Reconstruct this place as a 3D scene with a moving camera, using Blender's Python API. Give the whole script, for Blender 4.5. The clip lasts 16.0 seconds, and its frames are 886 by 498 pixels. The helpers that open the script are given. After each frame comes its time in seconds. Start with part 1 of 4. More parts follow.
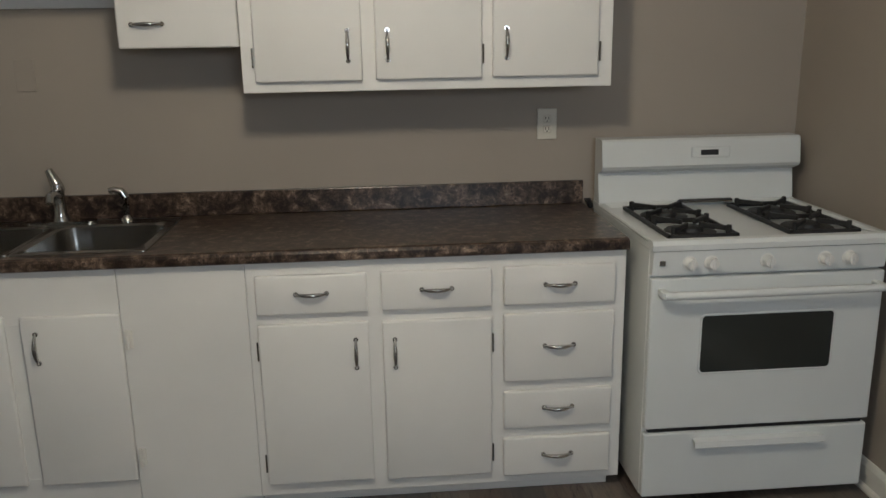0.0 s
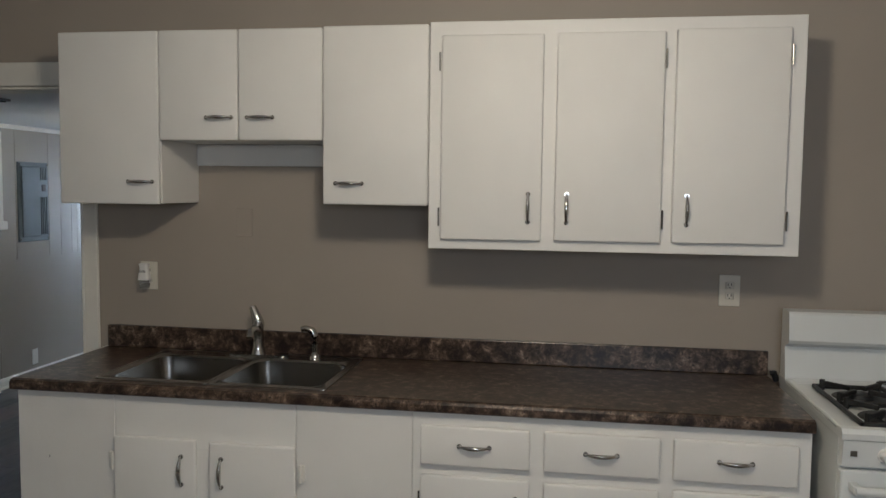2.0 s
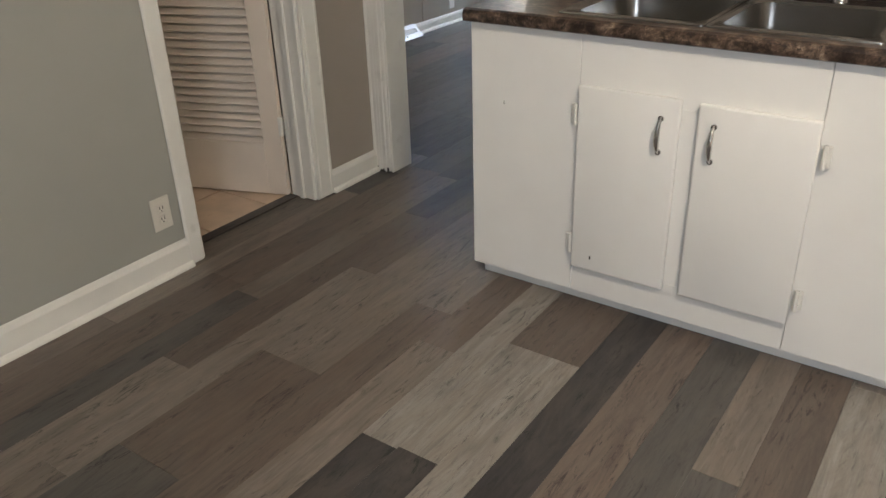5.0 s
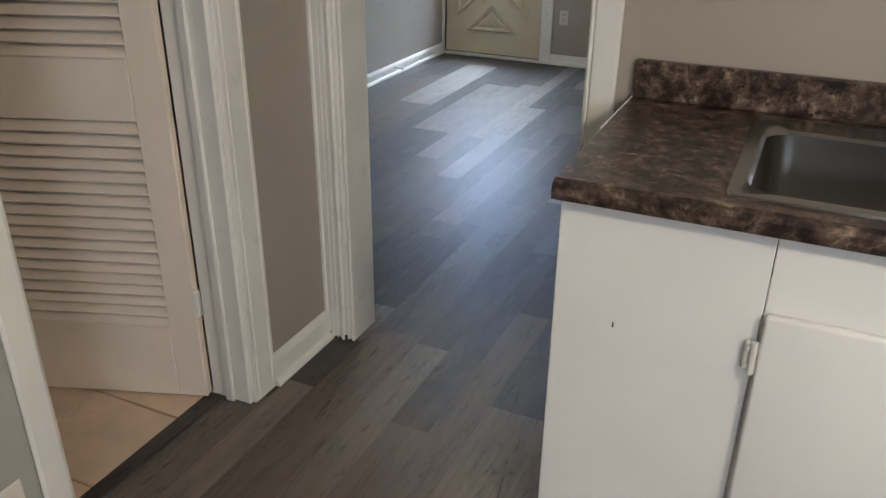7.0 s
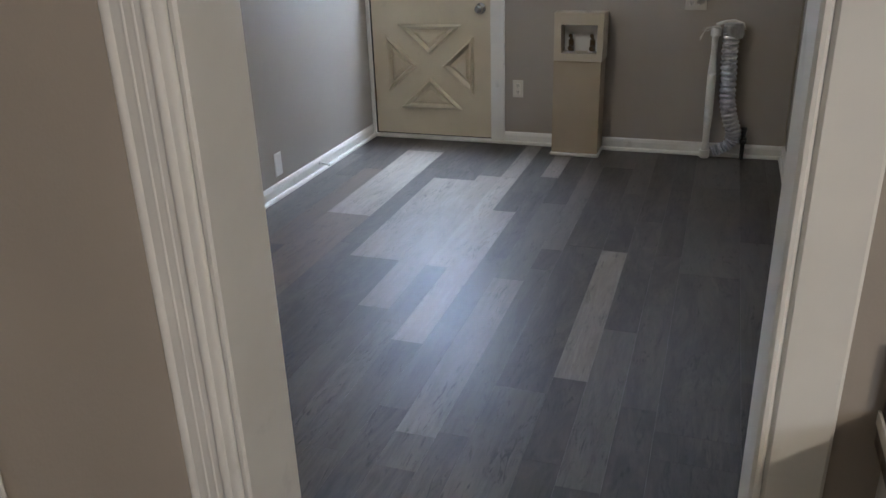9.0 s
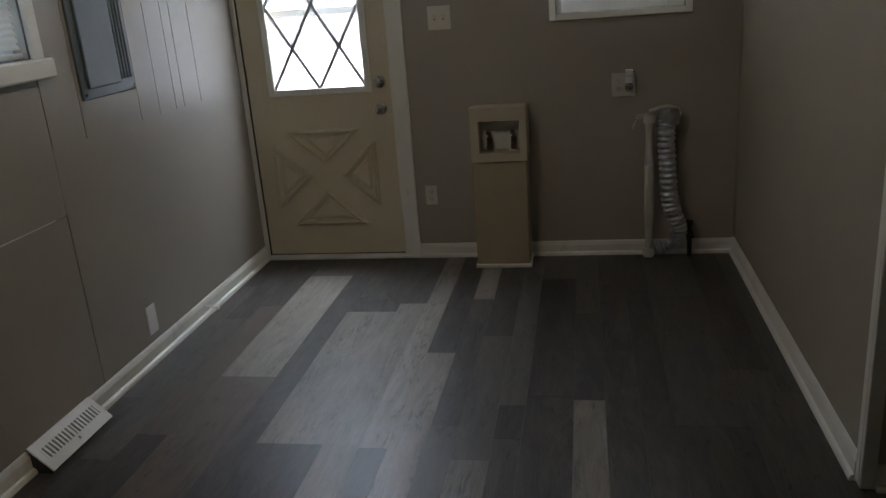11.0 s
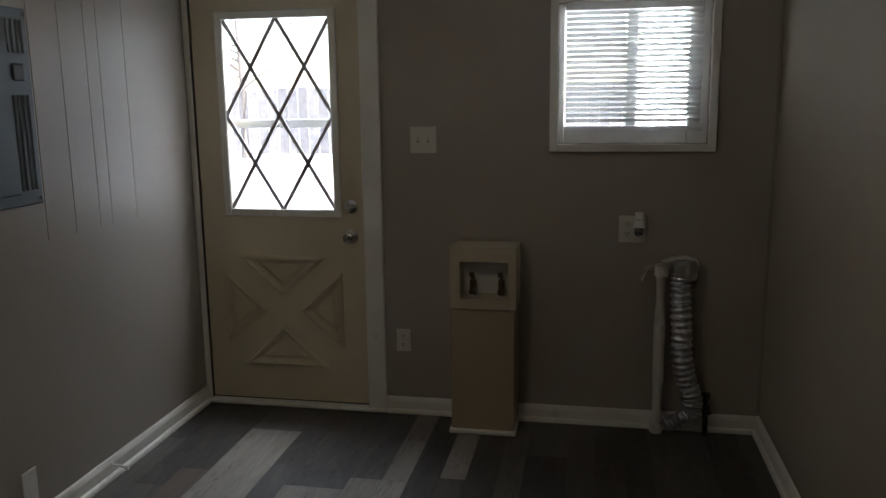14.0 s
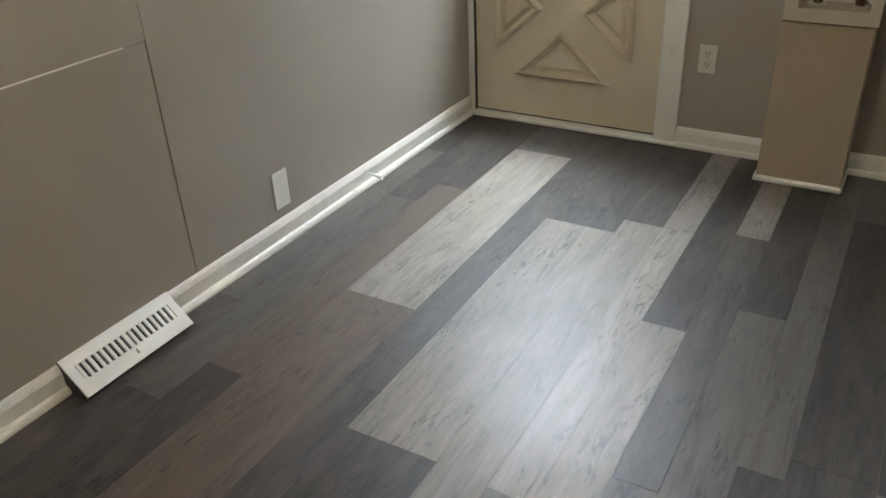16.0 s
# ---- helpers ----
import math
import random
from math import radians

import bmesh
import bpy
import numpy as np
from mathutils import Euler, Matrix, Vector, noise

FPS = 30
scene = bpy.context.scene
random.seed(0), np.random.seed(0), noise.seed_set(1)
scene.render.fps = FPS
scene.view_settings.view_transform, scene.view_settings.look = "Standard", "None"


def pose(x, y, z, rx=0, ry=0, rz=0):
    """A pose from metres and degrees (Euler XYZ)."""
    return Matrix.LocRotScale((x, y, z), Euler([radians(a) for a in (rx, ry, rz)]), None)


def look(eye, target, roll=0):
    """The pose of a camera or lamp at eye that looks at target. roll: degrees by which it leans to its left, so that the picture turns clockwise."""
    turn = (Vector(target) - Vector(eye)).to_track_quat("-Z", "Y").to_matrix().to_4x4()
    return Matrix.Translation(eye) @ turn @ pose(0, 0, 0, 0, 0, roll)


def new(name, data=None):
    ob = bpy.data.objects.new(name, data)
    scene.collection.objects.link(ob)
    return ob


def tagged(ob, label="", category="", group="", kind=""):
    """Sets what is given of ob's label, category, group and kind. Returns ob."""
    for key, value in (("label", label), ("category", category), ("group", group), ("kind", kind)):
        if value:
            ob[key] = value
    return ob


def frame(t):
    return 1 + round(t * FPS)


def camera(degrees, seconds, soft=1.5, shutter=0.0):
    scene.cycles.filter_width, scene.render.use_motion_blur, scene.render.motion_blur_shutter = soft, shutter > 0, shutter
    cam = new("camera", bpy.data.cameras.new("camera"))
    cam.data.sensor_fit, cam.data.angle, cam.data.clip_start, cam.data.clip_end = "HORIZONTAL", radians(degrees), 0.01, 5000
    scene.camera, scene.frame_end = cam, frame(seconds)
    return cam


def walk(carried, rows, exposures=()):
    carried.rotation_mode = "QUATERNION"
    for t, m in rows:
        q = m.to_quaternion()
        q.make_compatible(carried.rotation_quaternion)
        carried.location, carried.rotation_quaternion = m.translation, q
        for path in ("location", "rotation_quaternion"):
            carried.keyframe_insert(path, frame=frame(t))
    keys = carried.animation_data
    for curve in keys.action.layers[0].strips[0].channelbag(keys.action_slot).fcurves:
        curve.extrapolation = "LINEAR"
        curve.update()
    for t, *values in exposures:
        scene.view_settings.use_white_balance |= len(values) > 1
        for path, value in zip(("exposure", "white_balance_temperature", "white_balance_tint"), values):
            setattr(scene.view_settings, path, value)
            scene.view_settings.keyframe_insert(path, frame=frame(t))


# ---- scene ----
cam = camera(57.7, 16.0)
PATH = [
    (0, (1.875, -3.109, 1.53), (2.029, -1.176, 1.04), -1.0),
    (0.5, (1.941, -3.119, 1.553), (1.882, -1.159, 1.16), -0.8),
    (1, (1.947, -3.141, 1.593), (1.811, -1.16, 1.351), 0.2),
    (1.5, (1.938, -3.149, 1.602), (1.709, -1.17, 1.422), 0.6),
    (2, (1.934, -3.151, 1.594), (1.625, -1.181, 1.448), 0.7),
    (2.5, (1.913, -3.132, 1.574), (1.506, -1.181, 1.406), 0.5),
    (3, (1.789, -3.066, 1.543), (1.373, -1.15, 1.147), 1.0),
    (3.5, (1.609, -3.034, 1.505), (1.184, -1.142, 1.014), 1.0),
    (4, (1.53, -2.977, 1.431), (0.935, -1.231, 0.659), -0.3),
    (4.2, (1.529, -2.934, 1.398), (0.726, -1.294, 0.582), -1.6),
    (6.3, (0.792, -2.173, 1.377), (-0.308, -0.8, 0.426), -2.2),
    (6.5, (0.697, -2.1, 1.392), (-0.348, -0.682, 0.444), -1.7),
    (7, (0.381, -1.925, 1.42), (-0.369, -0.288, 0.55), 0.6),
    (7.5, (0.208, -1.693, 1.412), (-0.449, -0.005, 0.563), -2.2),
    (8, (0.118, -1.389, 1.441), (-0.509, 0.334, 0.642), -3.2),
    (8.5, (-0.023, -1.154, 1.432), (-0.642, 0.577, 0.645), -2.1),
    (8.7, (-0.096, -1.021, 1.428), (-0.717, 0.71, 0.641), -1.8),
    (10.8, (-0.555, -0.173, 1.434), (-0.935, 1.679, 0.784), -4.7),
    (11, (-0.562, -0.109, 1.45), (-0.916, 1.759, 0.828), -4.4),
    (11.5, (-0.481, 0.049, 1.503), (-0.756, 1.964, 0.995), -2.2),
    (12, (-0.473, 0.148, 1.528), (-0.742, 2.094, 1.151), -0.5),
    (12.5, (-0.492, 0.242, 1.545), (-0.691, 2.213, 1.27), -0.0),
    (13, (-0.585, 0.294, 1.491), (-0.754, 2.283, 1.368), 0.1),
    (13.5, (-0.571, 0.396, 1.471), (-0.762, 2.385, 1.385), -0.2),
    (14, (-0.538, 0.571, 1.468), (-0.903, 2.503, 1.103), -0.7),
    (14.5, (-0.585, 0.677, 1.405), (-1.203, 2.504, 0.876), -2.1),
    (15, (-0.762, 0.796, 1.35), (-1.504, 2.514, 0.644), -2.0),
    (15.5, (-0.837, 0.919, 1.296), (-1.625, 2.515, 0.384), -2.5),
    (16, (-0.763, 1.075, 1.277), (-1.657, 2.561, 0.282), -2.6),
]
EXPOSURES = [(0.0, 3.65, 5600, 5), (2.0, 3.58, 5600, 7), (2.5, 3.62, 5600, 8), (3.5, 3.85, 5800, 8), (4.2, 4.3, 5850, 9), (6.3, 4.85, 5600, 8), (7.5, 4.65, 5600, 10), (8.7, 4.6, 5600, 12),
             (10.8, 3.05, 6350, 9), (11.5, 3.0, 6350, 10), (12.0, 2.85, 6400, 10), (13.5, 2.55, 6450, 10), (14.0, 2.45, 6500, 11), (14.5, 2.75, 6750, 11), (15.2, 3.0, 6950, 10), (15.5, 3.65, 7050, 7), (15.7, 4.45, 6600, 7), (16.0, 4.7, 6550, 7)]
walk(cam, [(t, look(eye, target, roll)) for t, eye, target, roll in PATH], EXPOSURES)

# ---- world and light ----
world = bpy.data.worlds.new("sky")
scene.world = world
world.use_nodes = True
wn = world.node_tree
sky = wn.nodes.new("ShaderNodeTexSky")
sky.sky_type, sky.sun_disc = "NISHITA", False
sky.sun_elevation, sky.sun_rotation = radians(45), radians(95)
sky.air_density, sky.dust_density = 1.0, 1.0
wn.nodes["Background"].inputs["Strength"].default_value = 0.15
wn.links.new(sky.outputs[0], wn.nodes["Background"].inputs["Color"])


def lamp(name, kind, m, energy, colour, **sizes):
    data = bpy.data.lights.new(name, kind)
    data.energy, data.color = energy, colour
    for key, value in sizes.items():
        if key == "sx":
            data.shape, data.size = "RECTANGLE", value
        if key == "sy":
            data.size_y = value
        if key == "angle":
            data.angle = value
        if key == "radius":
            data.shadow_soft_size = value
    ob = new(name, data)
    ob.matrix_world = m
    return ob


lamp("sun", "SUN", look((9, -1, 9.5), (0, 0, 0)), 3.5, (1, 0.96, 0.9), angle=radians(6))
# area lamps added outside the laundry openings for sky light, two aimed west
lamp("window_daylight_west", "AREA", pose(-2.60, 2.03, 1.64, 0, -90, 0), 0.10, (0.80, 0.90, 1.0), sx=0.66, sy=0.76)
lamp("window_daylight_north", "AREA", look((-0.22, 4.46, 1.60), (-2.4, 3.0, 1.35)), 2.9, (0.86, 0.93, 1.0), sx=0.6, sy=0.56)
# hung above the door glass, out of view, in place of the sky
lamp("door_daylight", "AREA", look((-1.98, 4.50, 2.22), (-2.3, 2.8, 0.6)), 9.5, (0.82, 0.90, 1.0), sx=0.9, sy=0.35)
# fill lamp added in the kitchen, before an unseen, blocked window behind the walk
lamp("fill_light_south", "AREA", pose(2.5, -4.995, 1.83, 90, 0, 0), 1.7, (0.94, 0.97, 1.0), sx=1.35, sy=0.55)
lamp("kitchen_bulb", "POINT", pose(1.75, -2.05, 2.33), 3.7, (1.0, 0.79, 0.56), radius=0.10)
lamp("laundry_bulb", "POINT", pose(-1.30, 2.20, 1.985), 0.3, (1.0, 0.82, 0.58), radius=0.03)

# ---- materials ----


def mat(name, colour, rough=0.6, metal=0.0, vary=0.06, scale=3.0, bump=0.0, bscale=120.0, random_tone=0.0, wear=None, coat=0.0):
    m = bpy.data.materials.new(name)
    m.use_nodes = True
    nt = m.node_tree
    b = nt.nodes["Principled BSDF"]
    b.inputs["Roughness"].default_value, b.inputs["Metallic"].default_value = rough, metal
    b.inputs["Coat Weight"].default_value = coat
    tc = nt.nodes.new("ShaderNodeTexCoord")
    big = nt.nodes.new("ShaderNodeTexNoise")
    big.inputs["Scale"].default_value, big.inputs["Detail"].default_value = scale, 6
    nt.links.new(tc.outputs["Object"], big.inputs["Vector"])
    ramp = nt.nodes.new("ShaderNodeValToRGB")
    ramp.color_ramp.elements[0].position, ramp.color_ramp.elements[1].position = 0.3, 0.7
    ramp.color_ramp.elements[0].color = (*[c * (1 - vary) for c in colour], 1)
    ramp.color_ramp.elements[1].color = (*[min(1, c * (1 + vary)) for c in colour], 1)
    nt.links.new(big.outputs["Fac"], ramp.inputs["Fac"])
    out = ramp.outputs["Color"]
    if random_tone:
        info = nt.nodes.new("ShaderNodeObjectInfo")
        hsv = nt.nodes.new("ShaderNodeHueSaturation")
        rng = nt.nodes.new("ShaderNodeMapRange")
        rng.inputs["To Min"].default_value, rng.inputs["To Max"].default_value = 1 - random_tone, 1 + random_tone
        nt.links.new(info.outputs["Random"], rng.inputs["Value"])
        nt.links.new(rng.outputs[0], hsv.inputs["Value"])
        nt.links.new(out, hsv.inputs["Color"])
        out = hsv.outputs["Color"]
    if wear:
        fine = nt.nodes.new("ShaderNodeTexNoise")
        fine.inputs["Scale"].default_value, fine.inputs["Detail"].default_value = 9, 9
        nt.links.new(tc.outputs["Object"], fine.inputs["Vector"])
        step = nt.nodes.new("ShaderNodeMapRange")
        step.inputs["From Min"].default_value, step.inputs["From Max"].default_value = 0.64, 0.72
        nt.links.new(fine.outputs["Fac"], step.inputs["Value"])
        mix = nt.nodes.new("ShaderNodeMix")
        mix.data_type = "RGBA"
        nt.links.new(step.outputs[0], mix.inputs[0])
        nt.links.new(out, mix.inputs[6])
        mix.inputs[7].default_value = (*wear, 1)
        out = mix.outputs[2]
    nt.links.new(out, b.inputs["Base Color"])
    if bump:
        bn = nt.nodes.new("ShaderNodeTexNoise")
        bn.inputs["Scale"].default_value, bn.inputs["Detail"].default_value = bscale, 4
        nt.links.new(tc.outputs["Object"], bn.inputs["Vector"])
        bp = nt.nodes.new("ShaderNodeBump")
        bp.inputs["Strength"].default_value, bp.inputs["Distance"].default_value = bump, 0.004
        nt.links.new(bn.outputs["Fac"], bp.inputs["Height"])
        nt.links.new(bp.outputs[0], b.inputs["Normal"])
    return m


def plank_material(name, dark, light):
    """Weathered vinyl plank: long grain, smudges and a few knots, its own for each plank."""
    m = bpy.data.materials.new(name)
    m.use_nodes = True
    nt = m.node_tree
    b = nt.nodes["Principled BSDF"]
    tc, info = nt.nodes.new("ShaderNodeTexCoord"), nt.nodes.new("ShaderNodeObjectInfo")
    off = nt.nodes.new("ShaderNodeVectorMath")
    off.operation = "MULTIPLY_ADD"
    nt.links.new(info.outputs["Random"], off.inputs[0])
    off.inputs[1].default_value = (37, 91, 13)
    nt.links.new(tc.outputs["Object"], off.inputs[2])

    def grain(sx, sy, detail, lo, hi, distort=0.0):
        mp = nt.nodes.new("ShaderNodeMapping")
        mp.inputs["Scale"].default_value = (sx, sy, 1)
        nt.links.new(off.outputs[0], mp.inputs["Vector"])
        n = nt.nodes.new("ShaderNodeTexNoise")
        n.inputs["Scale"].default_value, n.inputs["Detail"].default_value, n.inputs["Distortion"].default_value = 1, detail, distort
        n.inputs["Roughness"].default_value = 0.72
        nt.links.new(mp.outputs[0], n.inputs["Vector"])
        r = nt.nodes.new("ShaderNodeMapRange")
        r.inputs["From Min"].default_value, r.inputs["From Max"].default_value = lo, hi
        nt.links.new(n.outputs["Fac"], r.inputs["Value"])
        return r.outputs[0]

    def mixed(f, a, c, weight=1.0):
        mx = nt.nodes.new("ShaderNodeMix")
        mx.data_type = "RGBA"
        if weight < 1:
            mul = nt.nodes.new("ShaderNodeMath")
            mul.operation = "MULTIPLY"
            nt.links.new(f, mul.inputs[0])
            mul.inputs[1].default_value = weight
            f = mul.outputs[0]
        nt.links.new(f, mx.inputs[0])
        for k, v in ((6, a), (7, c)):
            if isinstance(v, tuple):
                mx.inputs[k].default_value = (*v, 1)
            else:
                nt.links.new(v, mx.inputs[k])
        return mx.outputs[2]

    streak = grain(30, 2.4, 15, 0.30, 0.70, 1.8)
    base = mixed(streak, dark, light)
    cloud = grain(9, 2.6, 12, 0.34, 0.66, 1.5)
    base = mixed(cloud, base, tuple(0.5 * (d + l) * k for d, l, k in zip(dark, light, (1.14, 1.02, 0.91))), 0.6)
    blotch = grain(7, 1.7, 11, 0.42, 0.68, 2.0)
    base = mixed(blotch, base, (0.137, 0.115, 0.095), 0.5)
    smoke = grain(13, 2.2, 12, 0.50, 0.72, 1.2)
    base = mixed(smoke, base, tuple(c * 0.8 for c in dark), 0.6)
    clusters = nt.nodes.new("ShaderNodeMath")
    clusters.operation = "MULTIPLY"
    nt.links.new(grain(36, 6.0, 13, 0.52, 0.60, 2.4), clusters.inputs[0])
    nt.links.new(grain(10, 2.4, 5, 0.46, 0.60, 1.0), clusters.inputs[1])
    knots = clusters.outputs[0]
    base = mixed(knots, base, tuple(c * 0.5 for c in dark), 0.92)
    hsv = nt.nodes.new("ShaderNodeHueSaturation")
    rng = nt.nodes.new("ShaderNodeMapRange")
    rng.inputs["To Min"].default_value, rng.inputs["To Max"].default_value = 0.84, 1.14
    nt.links.new(info.outputs["Random"], rng.inputs["Value"])
    nt.links.new(rng.outputs[0], hsv.inputs["Value"])
    nt.links.new(base, hsv.inputs["Color"])
    nt.links.new(hsv.outputs[0], b.inputs["Base Color"])
    rr = nt.nodes.new("ShaderNodeMapRange")
    rr.inputs["To Min"].default_value, rr.inputs["To Max"].default_value = 0.34, 0.50
    nt.links.new(streak, rr.inputs["Value"])
    nt.links.new(rr.outputs[0], b.inputs["Roughness"])
    bp = nt.nodes.new("ShaderNodeBump")
    bp.inputs["Strength"].default_value, bp.inputs["Distance"].default_value = 0.15, 0.001
    nt.links.new(streak, bp.inputs["Height"])
    nt.links.new(bp.outputs[0], b.inputs["Normal"])
    return m


def laminate_material():
    """Dark brown stone-look laminate with tan and black flecks."""
    m = bpy.data.materials.new("stone_laminate")
    m.use_nodes = True
    nt = m.node_tree
    b = nt.nodes["Principled BSDF"]
    b.inputs["Roughness"].default_value = 0.28
    tc = nt.nodes.new("ShaderNodeTexCoord")
    n1, n2 = nt.nodes.new("ShaderNodeTexNoise"), nt.nodes.new("ShaderNodeTexNoise")
    n1.inputs["Scale"].default_value, n1.inputs["Detail"].default_value, n1.inputs["Distortion"].default_value = 24, 14, 0.35
    n1.inputs["Roughness"].default_value = 0.74
    n2.inputs["Scale"].default_value, n2.inputs["Detail"].default_value = 75, 8
    r1, r2 = nt.nodes.new("ShaderNodeValToRGB"), nt.nodes.new("ShaderNodeMapRange")
    e = r1.color_ramp.elements
    e[0].position, e[0].color = 0.40, (0.010, 0.006, 0.005, 1)
    e[1].position, e[1].color = 0.66, (0.38, 0.295, 0.215, 1)
    for p, c in ((0.45, (0.030, 0.019, 0.014, 1)), (0.52, (0.078, 0.052, 0.037, 1)), (0.59, (0.17, 0.122, 0.088, 1))):
        k = e.new(p)
        k.color = c
    r2.inputs["From Min"].default_value, r2.inputs["From Max"].default_value = 0.57, 0.66
    for n in (n1, n2):
        nt.links.new(tc.outputs["Object"], n.inputs["Vector"])
    nt.links.new(n1.outputs["Fac"], r1.inputs["Fac"])
    nt.links.new(n2.outputs["Fac"], r2.inputs["Value"])
    mx = nt.nodes.new("ShaderNodeMix")
    mx.data_type = "RGBA"
    nt.links.new(r2.outputs[0], mx.inputs[0])
    nt.links.new(r1.outputs[0], mx.inputs[6])
    mx.inputs[7].default_value = (0.02, 0.013, 0.012, 1)
    nt.links.new(mx.outputs[2], b.inputs["Base Color"])
    return m


def glass_material():
    m = bpy.data.materials.new("window_glass")
    m.use_nodes = True
    b = m.node_tree.nodes["Principled BSDF"]
    b.inputs["Transmission Weight"].default_value, b.inputs["Roughness"].default_value, b.inputs["IOR"].default_value = 1.0, 0.0, 1.45
    return m


def glow_material(name, colour, strength):
    m = bpy.data.materials.new(name)
    m.use_nodes = True
    b = m.node_tree.nodes["Principled BSDF"]
    b.inputs["Base Color"].default_value = (0.8, 0.78, 0.72, 1)
    b.inputs["Emission Color"].default_value, b.inputs["Emission Strength"].default_value = (*colour, 1), strength
    return m


WALL = mat("greige_wall_paint", (0.365, 0.322, 0.272), 0.62, vary=0.035, scale=1.6, bump=0.12, bscale=180)
LWALL = mat("satin_greige_panelling", (0.36, 0.328, 0.283), 0.42, vary=0.04, scale=1.5, bump=0.06, bscale=60)
EASTWALL = mat("olive_greige_wall_paint", (0.34, 0.295, 0.23), 0.70, vary=0.04, scale=1.5, bump=0.1, bscale=150)
CEIL = mat("white_ceiling_paint", (0.74, 0.75, 0.76), 0.42, vary=0.03, scale=1.2, bump=0.08, bscale=90)
TRIM = mat("white_trim_paint", (0.76, 0.74, 0.68), 0.42, vary=0.05, scale=5, bump=0.15, bscale=40, wear=(0.66, 0.64, 0.58))
CAB = mat("white_cabinet_paint", (0.80, 0.785, 0.75), 0.50, vary=0.025, scale=4, bump=0.08, bscale=70)
INSIDE = mat("dark_joint", (0.05, 0.045, 0.04), 0.8)
CREAM = mat("cream_door_paint", (0.62, 0.54, 0.39), 0.45, vary=0.05, scale=4, bump=0.06, bscale=60, wear=(0.55, 0.47, 0.33))
TAN = mat("tan_column_paint", (0.42, 0.34, 0.235), 0.6, vary=0.06, scale=3, bump=0.1)
BOXTAN = mat("pale_tan_box_paint", (0.52, 0.45, 0.34), 0.5, vary=0.05, scale=5, bump=0.1)
# wall greige with the grey-green cast of daylight mixed into its colour
WESTWALL = mat("daylight_tinted_greige", (0.352, 0.349, 0.308), 0.6, vary=0.035, scale=1.6, bump=0.12, bscale=180)
LOUVRE = mat("warm_white_louvre_paint", (0.76, 0.67, 0.57), 0.5, vary=0.05, scale=6, bump=0.1, bscale=50)
CHROME = mat("chrome", (0.56, 0.55, 0.53), 0.12, 1.0, vary=0.02)
STEEL = mat("brushed_stainless", (0.35, 0.34, 0.32), 0.22, 1.0, vary=0.05, scale=8)
BRASS = mat("tarnished_brass", (0.17, 0.12, 0.075), 0.38, 1.0, vary=0.2, scale=40)
ENAMEL = mat("white_stove_enamel", (0.74, 0.76, 0.75), 0.22, vary=0.02, scale=3)
IRON = mat("black_cast_iron", (0.018, 0.018, 0.018), 0.5, vary=0.3, scale=30, bump=0.3)
OVENGLASS = mat("dark_oven_glass", (0.028, 0.032, 0.030), 0.10, vary=0.1)
BLACK = mat("black_plastic", (0.015, 0.015, 0.016), 0.4)
PLASTIC = mat("ivory_plastic", (0.66, 0.63, 0.55), 0.38, vary=0.03)
WHITEPL = mat("white_plastic", (0.78, 0.77, 0.74), 0.35, vary=0.02)
GREYMETAL = mat("grey_painted_steel", (0.115, 0.140, 0.160), 0.40, vary=0.06, scale=6)
FOIL = mat("crinkled_foil", (0.62, 0.62, 0.63), 0.28, 0.95, vary=0.15, scale=40, bump=0.6, bscale=90)
PVC = mat("off_white_pipe", (0.66, 0.63, 0.56), 0.4, vary=0.06, scale=10)
TAPE = mat("grey_duct_tape", (0.26, 0.25, 0.24), 0.45, vary=0.2, scale=30, bump=0.4, bscale=60)
BLIND = mat("white_vinyl_slat", (0.80, 0.80, 0.78), 0.45, vary=0.02)
nt = BLIND.node_tree
tr, mxs = nt.nodes.new("ShaderNodeBsdfTranslucent"), nt.nodes.new("ShaderNodeMixShader")
tr.inputs["Color"].default_value = (0.8, 0.8, 0.78, 1)
mxs.inputs[0].default_value = 0.22
nt.links.new(nt.nodes["Principled BSDF"].outputs[0], mxs.inputs[1])
nt.links.new(tr.outputs[0], mxs.inputs[2])
nt.links.new(mxs.outputs[0], nt.nodes["Material Output"].inputs["Surface"])
TILE = mat("beige_floor_tile", (0.62, 0.47, 0.34), 0.42, vary=0.12, scale=9, random_tone=0.12, wear=(0.50, 0.34, 0.22))
GROUT = mat("brown_grout", (0.20, 0.13, 0.09), 0.9, vary=0.2, scale=20)
SUBFLOOR = mat("dark_subfloor", (0.03, 0.027, 0.025), 0.9)
LIGHTPLANK = plank_material("pale_weathered_plank", (0.120, 0.111, 0.101), (0.325, 0.306, 0.278))
MIDPLANK = plank_material("brown_grey_plank", (0.060, 0.047, 0.040), (0.180, 0.143, 0.117))
GREYPLANK = plank_material("grey_plank", (0.034, 0.033, 0.032), (0.128, 0.122, 0.115))
TANPLANK = plank_material("tan_brown_plank", (0.085, 0.073, 0.063), (0.245, 0.212, 0.178))
SOFTPLANK = plank_material("soft_grey_plank", (0.075, 0.071, 0.066), (0.235, 0.222, 0.205))
DARKPLANK = plank_material("charcoal_plank", (0.018, 0.017, 0.018), (0.066, 0.061, 0.060))
LAMINATE = laminate_material()
GLASS = glass_material()
LAMPGLASS = glow_material("lit_frosted_glass", (1.0, 0.86, 0.62), 1.1)
SNOW = mat("bright_paving", (0.72, 0.72, 0.73), 0.8, vary=0.08, scale=1)
